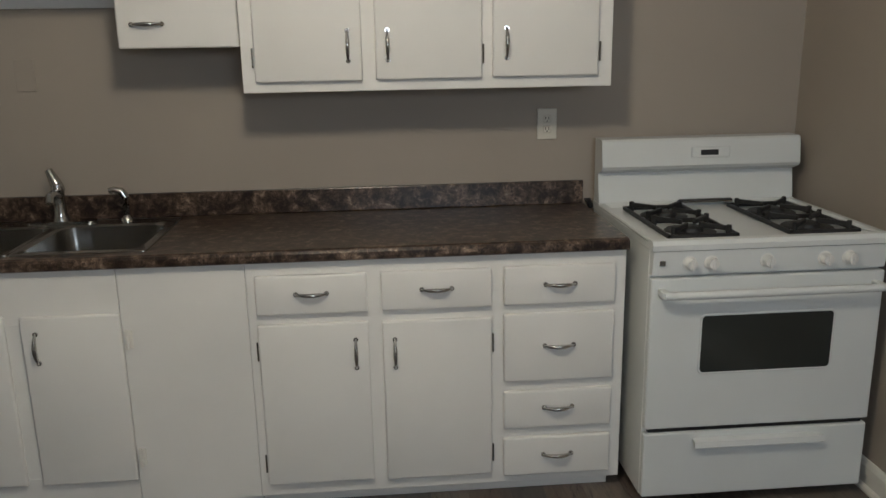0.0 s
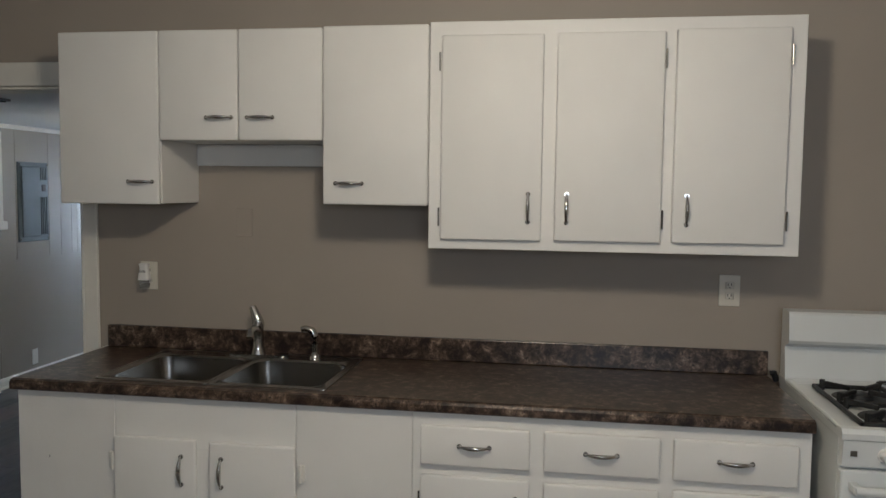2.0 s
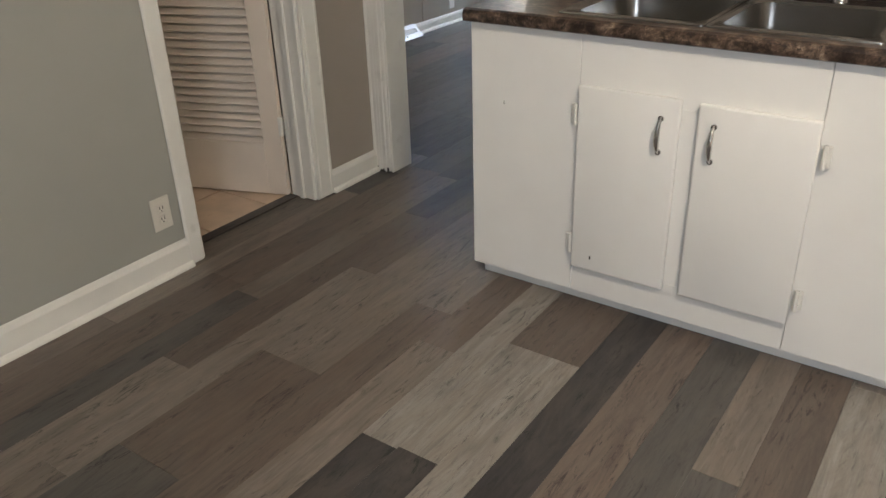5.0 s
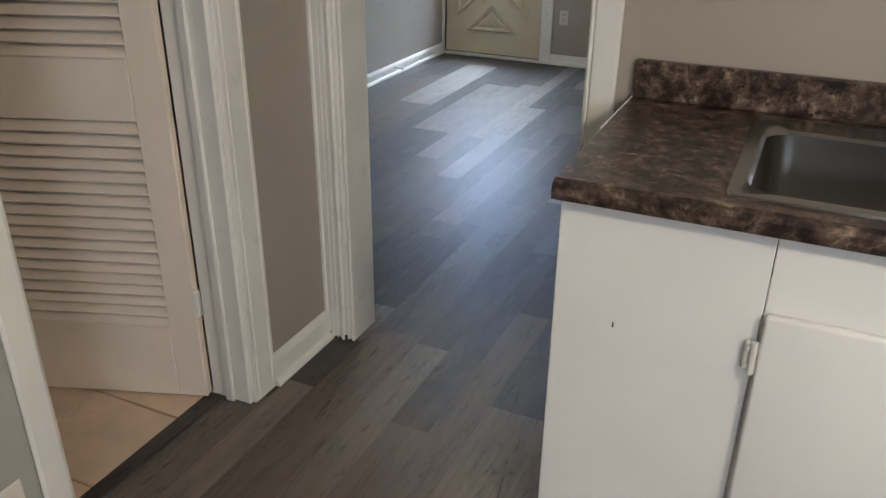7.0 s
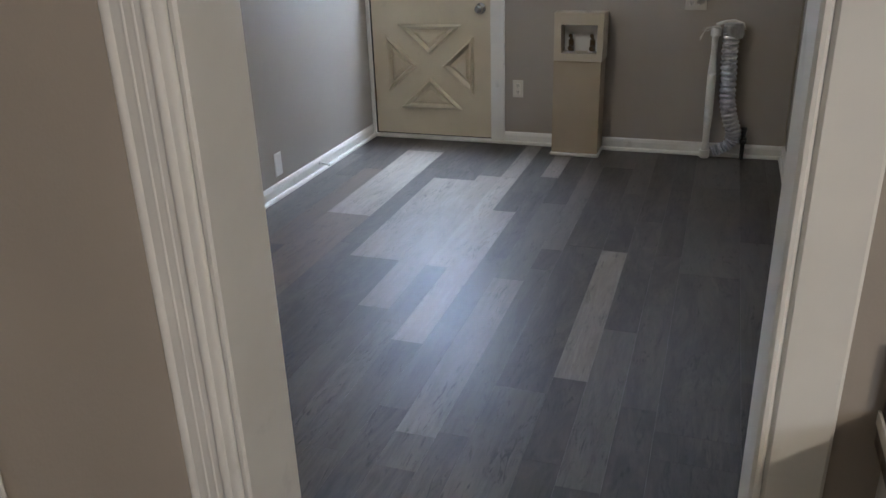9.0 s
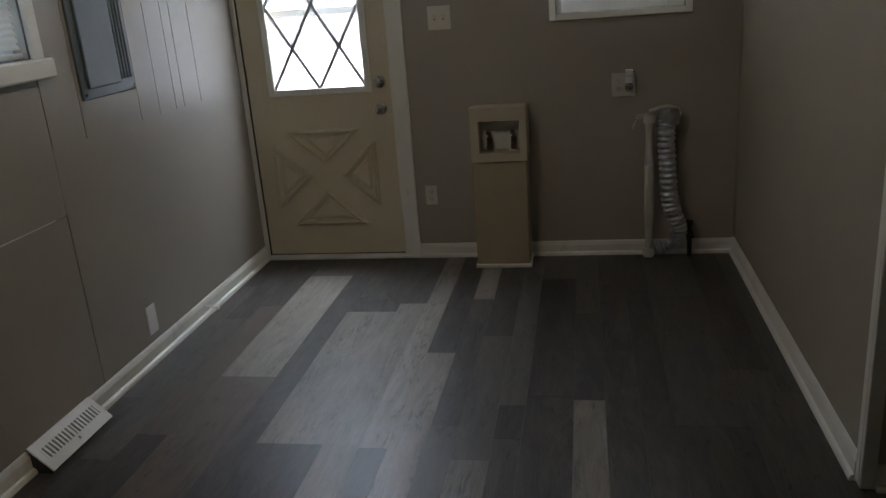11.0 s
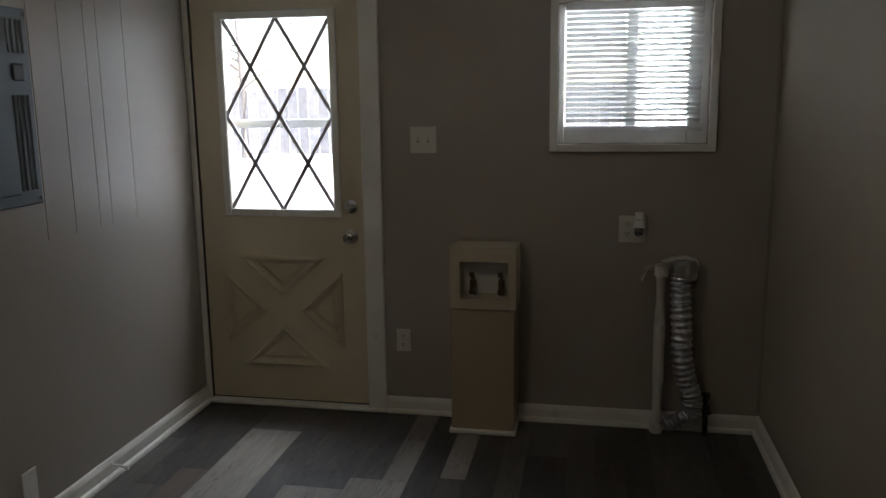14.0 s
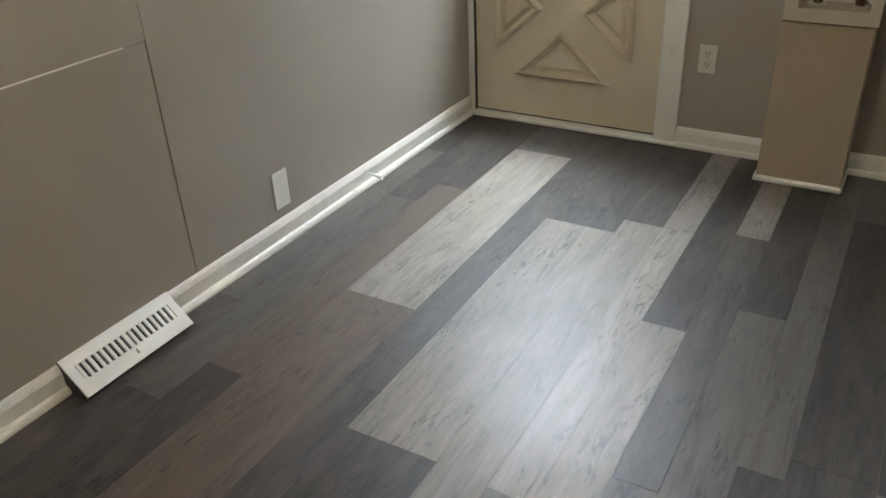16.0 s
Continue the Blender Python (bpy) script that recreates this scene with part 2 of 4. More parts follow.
FENCE = mat("weathered_fence_wood", (0.36, 0.33, 0.32), 0.8, vary=0.2, scale=6, random_tone=0.2)
BARK = mat("bark", (0.26, 0.22, 0.19), 0.9, vary=0.3, scale=20)
LEAF = mat("dry_foliage", (0.24, 0.22, 0.19), 0.8, vary=0.3, scale=10)

# ---- mesh helpers ----


def box(bm, x0, x1, y0, y1, z0, z1, bevel=0.0, m=None, seg=1):
    r = bmesh.ops.create_cube(bm, size=1)
    vs = r["verts"]
    for v in vs:
        v.co = Vector((x0 + (v.co.x + 0.5) * (x1 - x0), y0 + (v.co.y + 0.5) * (y1 - y0), z0 + (v.co.z + 0.5) * (z1 - z0)))
    if m is not None:
        bmesh.ops.transform(bm, matrix=m, verts=vs)
    if bevel:
        edges = list({e for v in vs for e in v.link_edges})
        bmesh.ops.bevel(bm, geom=edges, offset=bevel, segments=seg, affect="EDGES", profile=0.5)
    return bm


def cyl(bm, a, b, r0, r1=None, n=20):
    a, b = Vector(a), Vector(b)
    d = b - a
    m = Matrix.Translation((a + b) / 2) @ d.to_track_quat("Z", "Y").to_matrix().to_4x4()
    bmesh.ops.create_cone(bm, cap_ends=True, segments=n, radius1=r0, radius2=r0 if r1 is None else r1, depth=d.length, matrix=m)
    return bm


def loft(bm, loops, closed_ends=True):
    rings = [[bm.verts.new(p) for p in loop] for loop in loops]
    for a, b in zip(rings, rings[1:]):
        for i in range(len(a)):
            j = (i + 1) % len(a)
            bm.faces.new((a[i], a[j], b[j], b[i]))
    if closed_ends:
        bm.faces.new(rings[0][::-1])
        bm.faces.new(rings[-1])
    return bm


def tube(bm, pts, radii, n=14):
    pts = [Vector(p) for p in pts]
    loops = []
    for i, p in enumerate(pts):
        d = (pts[min(i + 1, len(pts) - 1)] - pts[max(i - 1, 0)]).normalized()
        q = d.to_track_quat("Z", "Y")
        r = radii[i] if isinstance(radii, (list, tuple)) else radii
        loops.append([p + q @ Vector((r * math.cos(2 * math.pi * k / n), r * math.sin(2 * math.pi * k / n), 0)) for k in range(n)])
    return loft(bm, loops)


def revolve(bm, profile, centre, n=32):
    """profile: pairs of radius and height."""
    c = Vector(centre)
    return loft(bm, [[c + Vector((r * math.cos(2 * math.pi * k / n), r * math.sin(2 * math.pi * k / n), h)) for k in range(n)] for r, h in profile])


def rounded(x0, x1, y0, y1, z, r, per=6):
    pts = []
    for cx, cy, a0 in ((x1 - r, y1 - r, 0), (x0 + r, y1 - r, 90), (x0 + r, y0 + r, 180), (x1 - r, y0 + r, 270)):
        for k in range(per + 1):
            a = radians(a0 + 90 * k / per)
            pts.append(Vector((cx + r * math.cos(a), cy + r * math.sin(a), z)))
    return pts


def part(name, bm, material, parent=None, label="", smooth=False):
    bmesh.ops.recalc_face_normals(bm, faces=bm.faces)
    me = bpy.data.meshes.new(name)
    bm.to_mesh(me)
    bm.free()
    me.materials.append(material)
    if smooth:
        for p in me.polygons:
            p.use_smooth = True
        me.set_sharp_from_angle(angle=radians(40))
    ob = new(name, me)
    if parent is not None:
        ob.parent = parent
    if label:
        tagged(ob, label)
    return ob


def B(*a, **k):
    return box(bmesh.new(), *a, **k)


def C(*a, **k):
    return cyl(bmesh.new(), *a, **k)


def thing(name, label, category, group="", at=(0, 0, 0)):
    ob = new(name)
    ob.location = at
    ob.empty_display_size = 0.05
    return tagged(ob, label, category, group)


def structure(name, bm, material, label, category="wall"):
    return tagged(part(name, bm, material), label, category, kind="structure")


# ---- structure: kitchen ----
XL, XR, YB, KC = -0.91, 3.545, -5.0, 2.44
LX, LY, LC, LR = -2.42, 4.12, 2.065, 0.20

bm = bmesh.new()
box(bm, -0.043, XR + 0.12, 0, 0.105, 0, KC)
box(bm, -0.107, -0.043, 0, 0.105, 2.01, KC)
box(bm, -0.82, -0.107, 0, 0.105, 2.01, KC)
box(bm, LX - 0.12, -0.82, 0, 0.105, 0, KC)
box(bm, -0.107, -0.043, 0.0, 0.105, 0, 2.01)
wall_north = structure("wall_north", bm, WALL, "greige painted kitchen wall with a wide cased opening")
structure("wall_east", B(XR, XR + 0.12, YB, 0, 0, KC), WALL, "plain greige painted wall beside the stove")
bm = bmesh.new()
box(bm, -1.03, XL, YB, -1.05, 0, KC)
box(bm, -1.03, XL, -1.05, -0.42, 2.03, KC)
structure("wall_west", bm, WESTWALL, "greige wall with a doorway to a tiled room, tinted grey-green for daylight")
# return of the same wall, without the daylight tint
structure("wall_west_return", B(-1.03, XL, -0.42, 0, 0, KC), WALL, "narrow taupe painted wall between two casings")
# unseen back wall, its opening added for the fill lamp
bm = bmesh.new()
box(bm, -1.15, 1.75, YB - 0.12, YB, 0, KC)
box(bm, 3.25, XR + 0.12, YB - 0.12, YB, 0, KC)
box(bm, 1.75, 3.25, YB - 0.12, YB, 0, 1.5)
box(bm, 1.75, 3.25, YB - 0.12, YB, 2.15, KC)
structure("wall_south", bm, WALL, "plain greige painted wall")
structure("ceiling", B(-1.15, XR + 0.12, YB - 0.12, 0.105, KC, KC + 0.1), CEIL, "white painted kitchen ceiling", "ceiling")

# tiled room beyond the louvred door
structure("wall_tiled_room_west", B(-2.54, -2.42, -2.2, 0, 0, KC), LOUVRE, "plain pale wall of the tiled room")
structure("wall_tiled_room_south", B(-2.54, -1.03, -2.32, -2.2, 0, KC), LOUVRE, "plain pale wall of the tiled room")
structure("ceiling_tiled_room", B(-2.54, -1.15, -2.32, 0.105, KC, KC + 0.1), CEIL, "plain white ceiling", "ceiling")

# laundry room
bm = bmesh.new()
box(bm, LX - 0.12, LX, 0.105, 1.64, 0, LC)
box(bm, LX - 0.12, LX, 1.64, 2.42, 0, 1.31)
box(bm, LX - 0.12, LX, 1.64, 2.42, 1.95, LC)
box(bm, LX - 0.12, LX, 2.42, LY + 0.12, 0, LC)
wall_lw = structure("wall_laundry_west", bm, LWALL, "satin greige panelled wall with vertical grooves and a patched seam")
# panelling boards with open grooves between them
for y0, y1 in zip([0.105, 0.5, 0.9, 1.3], [0.5, 0.9, 1.3, 1.585]):
    part("panel", B(LX, LX + 0.006, y0 + 0.0015, y1 - 0.0015, 0.0, LC), LWALL, wall_lw)
part("panel", B(LX, LX + 0.006, 1.5865, 2.428, 0.762, 1.22), LWALL, wall_lw)
part("panel", B(LX, LX + 0.0065, 1.5865, 2.423, 0.0, 0.757), LWALL, wall_lw)
part("caulk_ridge", B(LX + 0.005, LX + 0.0078, 1.98, 2.36, 0.757, 0.7615, bevel=0.0008), TRIM, wall_lw, "pale caulk ridge")
edges = [2.432, 2.64, 3.05, 3.21, 3.36, 3.44, 3.615, LY]
part("panel", B(LX, LX + 0.006, 2.4295, LY, 0.0, 1.0), LWALL, wall_lw)
for y0, y1 in zip(edges, edges[1:]):
    part("panel", B(LX, LX + 0.006, y0 + 0.0018, y1 - 0.0018, 1.0, LC), LWALL, wall_lw)
bm = bmesh.new()
box(bm, LX - 0.12, -2.40, LY, LY + 0.12, 0, LC)
box(bm, -2.40, -1.575, LY, LY + 0.12, 2.035, LC)
box(bm, -1.575, -0.70, LY, LY + 0.12, 0, LC)
box(bm, -0.70, -0.07, LY, LY + 0.12, 0, 1.27)
box(bm, -0.70, -0.07, LY, LY + 0.12, 1.865, LC)
box(bm, -0.07, LR + 0.12, LY, LY + 0.12, 0, LC)
structure("wall_laundry_north", bm, WALL, "taupe painted end wall with a door and a small window")
structure("wall_laundry_east", B(LR, LR + 0.12, 2.02, LY, 0, LC), EASTWALL, "olive greige wall ending in a white corner board")
structure("wall_alcove_north", B(LR + 0.12, 1.9, 2.02, 2.14, 0, LC), WALL, "plain brown-grey wall of the alcove")
structure("wall_alcove_east", B(1.9, 2.02, 0.105, 2.14, 0, LC), WALL, "plain brown-grey wall of the alcove")
structure("ceiling_laundry", B(LX - 0.12, 2.02, 0.105, LY + 0.12, LC, LC + 0.1), CEIL, "low white satin laundry ceiling", "ceiling")


def moulding(name, runs, label, group=""):
    """Skirting: runs of (x0, y0, x1, y1, nx, ny, height, thickness), with a rounded top and a shoe strip."""
    for x0, y0, x1, y1, nx, ny, h, d in runs:
        bm = bmesh.new()
        prof = [(0, 0), (d + 0.014, 0), (d + 0.014, 0.008), (d + 0.009, 0.017), (d, 0.021), (d, h - 0.022), (d * 0.65, h - 0.008), (d * 0.3, h), (0, h)]
        loft(bm, [[Vector((x + nx * u, y + ny * u, w)) for u, w in prof] for x, y in ((x0, y0), (x1, y1))])
        tagged(part(name, bm, TRIM), label, "baseboard", group, "structure")


moulding("baseboard", [
    (LX + 0.006, 0.105, LX + 0.006, LY, 1, 0, 0.082, 0.014), (-1.487, LY, -1.145, LY, 0, -1, 0.078, 0.014), (-0.86, LY, LR, LY, 0, -1, 0.078, 0.014),
    (LR, LY, LR, 2.05, -1, 0, 0.082, 0.014), (LR + 0.03, 2.02, 1.9, 2.02, 0, -1, 0.078, 0.014),
    (XL, YB, XL, -1.10, 1, 0, 0.11, 0.014), (XL, -0.325, XL, -0.022, 1, 0, 0.10, 0.014), (XR, -0.02, XR, YB, -1, 0, 0.105, 0.014)],
    "white painted baseboard with a shoe strip at the floor")


def board(name, label, *a, bevel=0.004, material=None):
    return tagged(part(name, B(*a, bevel=bevel), material or TRIM), label, "trim", kind="structure")


# opening between kitchen and laundry: jambs, fluted left casing, plain right casing, head
bm = bmesh.new()
box(bm, -0.928, -0.822, -0.020, 0, 0.004, 2.01, bevel=0.009, seg=3)
for fx, fr in ((-0.906, 0.008), (-0.882, 0.0035), (-0.866, 0.0035), (-0.845, 0.008)):
    cyl(bm, (fx, -0.018, 0.006), (fx, -0.018, 2.005), fr, n=12)
trim_west = tagged(part("trim_opening_west", bm, TRIM, smooth=True), "thick white moulded casing with chipped paint at its foot", "trim", kind="structure")
for cx, cy, cw, ch in ((-0.918, -0.0225, 0.006, 0.012), (-0.893, -0.0225, 0.004, 0.020), (-0.871, -0.0250, 0.007, 0.009), (-0.856, -0.0285, 0.004, 0.016), (-0.834, -0.0240, 0.008, 0.022)):
    part("paint_chip", B(cx - cw / 2, cx + cw / 2, cy - 0.002, cy + 0.004, 0.003, 0.003 + ch, bevel=0.001), INSIDE, trim_west, "dark chip in the paint")
board("trim_opening_jamb_west", "white painted jamb", -0.8215, -0.808, -0.016, 0.125, 0.002, 2.01)
board("trim_opening_jamb_east", "white painted jamb", -0.120, -0.1075, -0.016, 0.125, 0.002, 2.01)
board("trim_opening_east", "white painted flat casing at the counter's end", -0.107, -0.043, -0.018, 0, 0.002, 2.01)
board("trim_opening_head", "white painted head casing over the opening", -0.928, -0.020, -0.022, 0, 2.012, 2.112)
board("trim_opening_head_soffit", "white painted soffit of the opening", -0.808, -0.120, -0.016, 0.125, 1.998, 2.0095)
# doorway of the tiled room
bm = bmesh.new()
box(bm, XL, XL + 0.018, -0.425, -0.325, 0.002, 2.12, bevel=0.004)
for fy in (-0.405, -0.34):
    cyl(bm, (XL + 0.018, fy, 0.01), (XL + 0.018, fy, 2.11), 0.0035, n=8)
tagged(part("trim_doorway_north", bm, TRIM, smooth=True), "white moulded door casing, scuffed at the foot", "trim", kind="structure")
board("trim_doorway_jamb_north", "white painted door jamb", -1.04, XL + 0.006, -0.437, -0.4205, 0.002, 2.03)
board("trim_doorway_stop", "white painted door stop", -0.985, -0.955, -0.449, -0.4375, 0.002, 2.03)
board("trim_doorway_south", "white rounded corner board at the wall's end", XL, XL + 0.016, -1.105, -1.042, 0.002, 2.12, bevel=0.006)
board("trim_doorway_jamb_south", "white painted door jamb", -1.04, XL + 0.006, -1.0495, -1.033, 0.002, 2.03)
board("trim_doorway_head", "white painted head casing", XL, XL + 0.018, -1.04, -0.427, 2.03, 2.12)
# corner board of the laundry wall and cornice strips
board("trim_corner_board", "white painted corner board", LR - 0.012, LR + 0.03, 2.004, 2.02, 0.002, LC, bevel=0.003)
board("trim_corner_board_side", "white painted corner board", LR - 0.012, LR, 2.0205, 2.055, 0.002, LC, bevel=0.003)
board("trim_cornice_north", "thin white cornice strip", -1.49, LR - 0.014, LY - 0.012, LY, LC - 0.034, LC - 0.001, bevel=0.003)
board("trim_cornice_west", "thin white cornice strip", LX + 0.006, LX + 0.02, 0.105, LY - 0.03, LC - 0.034, LC - 0.001, bevel=0.003)
board("trim_cornice_east", "thin white cornice strip", LR - 0.014, LR, 2.06, LY, LC - 0.034, LC - 0.001, bevel=0.003)
board("trim_room_corner", "thin painted corner strip", LR - 0.012, LR, LY - 0.012, LY, 0.10, LC - 0.036, bevel=0.003, material=EASTWALL)

# ---- laundry door ----
door = tagged(new("door_1"), "cream entry door with a diamond-lattice window and raised cross panels, closed", "door", kind="structure")
SX0, SX1, DY = -2.384, -1.583, LY + 0.012
GX0, GX1, GZ0, GZ1 = -2.235, -1.715, 0.965, 1.845
bm = bmesh.new()
box(bm, SX0, GX0, DY, DY + 0.044, 0.026, 2.027)
box(bm, GX1, SX1, DY, DY + 0.044, 0.026, 2.027)
box(bm, GX0, GX1, DY, DY + 0.044, 0.026, GZ0)
box(bm, GX0, GX1, DY, DY + 0.044, GZ1, 2.027)
part("slab", bm, CREAM, door)
# dark strips set round the slab, their colour giving the shade of the gap
for a in ((-2.3995, SX0 - 0.0005, 0.018, 2.034), (SX1 + 0.0005, -1.5755, 0.018, 2.034), (SX0, SX1, 0.018, 0.0255), (SX0, SX1, 2.0275, 2.034)):
    part("weatherstrip", B(a[0], a[1], DY + 0.006, DY + 0.04, a[2], a[3]), INSIDE, door, "dark strip for the shade in the door gap")


def inset(tri, d):
    """A triangle shrunk by d on each side."""
    a, b, c = [Vector((p[0], p[1])) for p in tri]
    la, lb, lc = (b - c).length, (c - a).length, (a - b).length
    centre = (a * la + b * lb + c * lc) / (la + lb + lc)
    r = abs((b - a).cross(c - a)) / (la + lb + lc)
    k = max(0.02, 1 - d / r)
    return [centre + (p - centre) * k for p in (a, b, c)]


for tri in ([(-2.205, 0.745), (-1.775, 0.745), (-1.99, 0.555)], [(-2.205, 0.205), (-1.775, 0.205), (-1.99, 0.405)],
            [(-2.285, 0.675), (-2.285, 0.305), (-2.075, 0.485)], [(-1.695, 0.675), (-1.695, 0.305), (-1.905, 0.485)]):
    bm = bmesh.new()
    loft(bm, [[Vector((p.x, DY - h, p.y)) for p in inset(tri, d)] for d, h in ((0, -0.002), (0.002, 0.020), (0.010, 0.030), (0.020, 0.022), (0.030, 0.001), (0.036, 0.001), (0.050, 0.018), (0.060, 0.018))])
    part("raised_panel", bm, CREAM, door)
bm = bmesh.new()
for a in ((GX0 - 0.03, GX0 + 0.006, GZ0 - 0.03, GZ1 + 0.03), (GX1 - 0.006, GX1 + 0.03, GZ0 - 0.03, GZ1 + 0.03),
          (GX0 + 0.006, GX1 - 0.006, GZ0 - 0.03, GZ0 + 0.006), (GX0 + 0.006, GX1 - 0.006, GZ1 - 0.006, GZ1 + 0.03)):
    box(bm, a[0], a[1], DY - 0.014, DY - 0.001, a[2], a[3], bevel=0.004)
part("glazing_frame", bm, TRIM, door, "grey-white plastic glazing frame")
pane = part("pane", B(GX0 + 0.001, GX1 - 0.001, DY + 0.018, DY + 0.022, GZ0 + 0.001, GZ1 - 0.001), GLASS, door, "clear glass")
pane.visible_shadow = False
# diamond lattice: two across, two down
w, h = (GX1 - GX0) / 2, (GZ1 - GZ0) / 2
LATTICE = mat("grey_lattice_strip", (0.42, 0.41, 0.40), 0.5)


def strip(x0, z0, x1, z1):
    d = Vector((x1 - x0, 0, z1 - z0))
    ang = math.atan2(d.z, d.x)
    m = Matrix.Translation(((x0 + x1) / 2, DY + 0.008, (z0 + z1) / 2)) @ Matrix.Rotation(-ang, 4, "Y")
    part("lattice_bar", B(-d.length / 2, d.length / 2, -0.005, 0.005, -0.0085, 0.0085, bevel=0.002, m=m), LATTICE, door)


for x0, z0, x1, z1 in ((GX0, GZ0, GX1, GZ1), (GX0, GZ1, GX1, GZ0), (GX0, GZ0 + h, GX0 + w, GZ1), (GX0 + w, GZ1, GX1, GZ0 + h),
                       (GX0, GZ0 + h, GX0 + w, GZ0), (GX0 + w, GZ0, GX1, GZ0 + h)):
    strip(x0, z0, x1, z1)


def knob(x, y, z, parent, r=0.027):
    bm = bmesh.new()
    m = Matrix.Translation((x, y, z)) @ Matrix.Rotation(radians(90), 4, "X")
    revolve(bm, [(0.034, 0), (0.034, 0.006), (0.022, 0.010), (0.012, 0.014), (0.012, 0.030), (r * 0.8, 0.036), (r, 0.048), (r * 0.9, 0.060), (r * 0.5, 0.066)], (0, 0, 0), 24)
    bmesh.ops.transform(bm, matrix=m, verts=bm.verts)
    return part("door_knob", bm, CHROME, parent, "worn chrome knob", smooth=True)


knob(-1.645, DY, 0.845, door)
bm = bmesh.new()
revolve(bm, [(0.033, 0), (0.033, 0.006), (0.026, 0.014), (0.020, 0.017)], (0, 0, 0), 24)
box(bm, -0.018, 0.018, -0.005, 0.005, 0.017, 0.032, bevel=0.002)
bmesh.ops.transform(bm, matrix=Matrix.Translation((-1.640, DY, 0.985)) @ Matrix.Rotation(radians(90), 4, "X"), verts=bm.verts)
part("deadbolt", bm, CHROME, door, "chrome thumb-turn deadbolt", smooth=True)
for z in (0.28, 1.05, 1.80):
    part("hinge", C((SX0 - 0.003, DY - 0.006, z - 0.045), (SX0 - 0.003, DY - 0.006, z + 0.045), 0.007, n=10), BRASS, door, "dark hinge knuckle")
board("trim_door_west", "white door casing in the corner", LX + 0.007, SX0 - 0.004, LY - 0.016, LY, 0.0, 2.034)
board("trim_door_east", "wide white door casing", SX1 + 0.006, -1.487, LY - 0.018, LY, 0.0, 2.034)
board("trim_door_head", "white head casing under the ceiling", LX + 0.007, -1.487, LY - 0.018, LY, 2.036, LC - 0.002)
board("trim_door_threshold", "white painted threshold strip", LX + 0.03, -1.488, LY - 0.034, LY + 0.06, 0.001, 0.017)
# storm door outside
storm = tagged(new("door_2"), "white aluminium storm door beyond the entry door", "door", kind="structure")
for a in ((-2.40, -2.27, 0.02, 2.03), (-1.70, -1.57, 0.02, 2.03), (-2.27, -1.70, 0.02, 0.35), (-2.27, -1.70, 1.90, 2.03), (-2.27, -1.70, 1.345, 1.385)):
    part("rail", B(a[0], a[1], LY + 0.13, LY + 0.155, a[2], a[3], bevel=0.003), WHITEPL, storm)

# ---- windows ----


def blind(parent, n, x0, x1, y, z0, z1, tilt):
    part("head_rail", B(x0, x1, y - 0.015, y + 0.015, z1 - 0.03, z1, bevel=0.002), BLIND, parent)
    part("bottom_rail", B(x0, x1, y - 0.012, y + 0.012, z0, z0 + 0.018, bevel=0.003), BLIND, parent)
    step = (z1 - z0 - 0.06) / n
    first = None
    for i in range(n):
        z = z0 + 0.03 + step * (i + 0.5)
        if first is None:
            bm = bmesh.new()
            prof = [(-0.0125, 0), (-0.006, 0.0018), (0, 0.0024), (0.006, 0.0018), (0.0125, 0), (0.006, 0.0010), (0, 0.0016), (-0.006, 0.0010)]
            loft(bm, [[Vector((x, u, w)) for u, w in prof] for x in (x0 + 0.004, x1 - 0.004)])
            first = part("slat", bm, BLIND, parent)
            ob = first
        else:
            ob = new("slat", first.data)
            ob.parent = parent
        ob.matrix_local = pose(0, y, z, tilt, 0, 0)
    for x in (x0 + (x1 - x0) * 0.22, x0 + (x1 - x0) * 0.78):
        part("cord", C((x, y - 0.014, z0), (x, y - 0.014, z1), 0.0012, n=6), BLIND, parent)


win = tagged(new("window_1"), "small white sliding window with half-open mini blind", "window", kind="structure")
WX0, WX1, WZ0, WZ1 = -0.70, -0.07, 1.27, 1.865
for a in ((WX0 - 0.032, WX0 + 0.002, WZ0 - 0.03, WZ1 + 0.03), (WX1 - 0.002, WX1 + 0.032, WZ0 - 0.03, WZ1 + 0.03), (WX0 + 0.002, WX1 - 0.002, WZ1 - 0.002, WZ1 + 0.03), (WX0 + 0.002, WX1 - 0.002, WZ0 - 0.03, WZ0 + 0.002)):
    part("casing", B(a[0], a[1], LY - 0.014, LY - 0.001, a[2], a[3], bevel=0.003), TRIM, win)
for a in ((WX0 + 0.001, WX0 + 0.028, WZ0, WZ1), (WX1 - 0.085, WX1 - 0.001, WZ0, WZ1), (WX0 + 0.028, WX1 - 0.085, WZ1 - 0.03, WZ1), (WX0 + 0.028, WX1 - 0.085, WZ0, WZ0 + 0.078), (-0.41, -0.365, WZ0 + 0.078, WZ1 - 0.03)):
    part("window_frame", B(a[0], a[1], LY + 0.05, LY + 0.10, a[2] + 0.001, a[3] - 0.001, bevel=0.003), WHITEPL, win)
for x0, x1 in ((WX0 + 0.028, -0.41), (-0.365, WX1 - 0.085)):
    p = part("pane", B(x0, x1, LY + 0.073, LY + 0.077, WZ0 + 0.078, WZ1 - 0.03), GLASS, win)
    p.visible_shadow = False
blind(win, 21, WX0 + 0.03, WX1 - 0.03, LY + 0.022, WZ0 + 0.06, WZ1 - 0.004, -40)

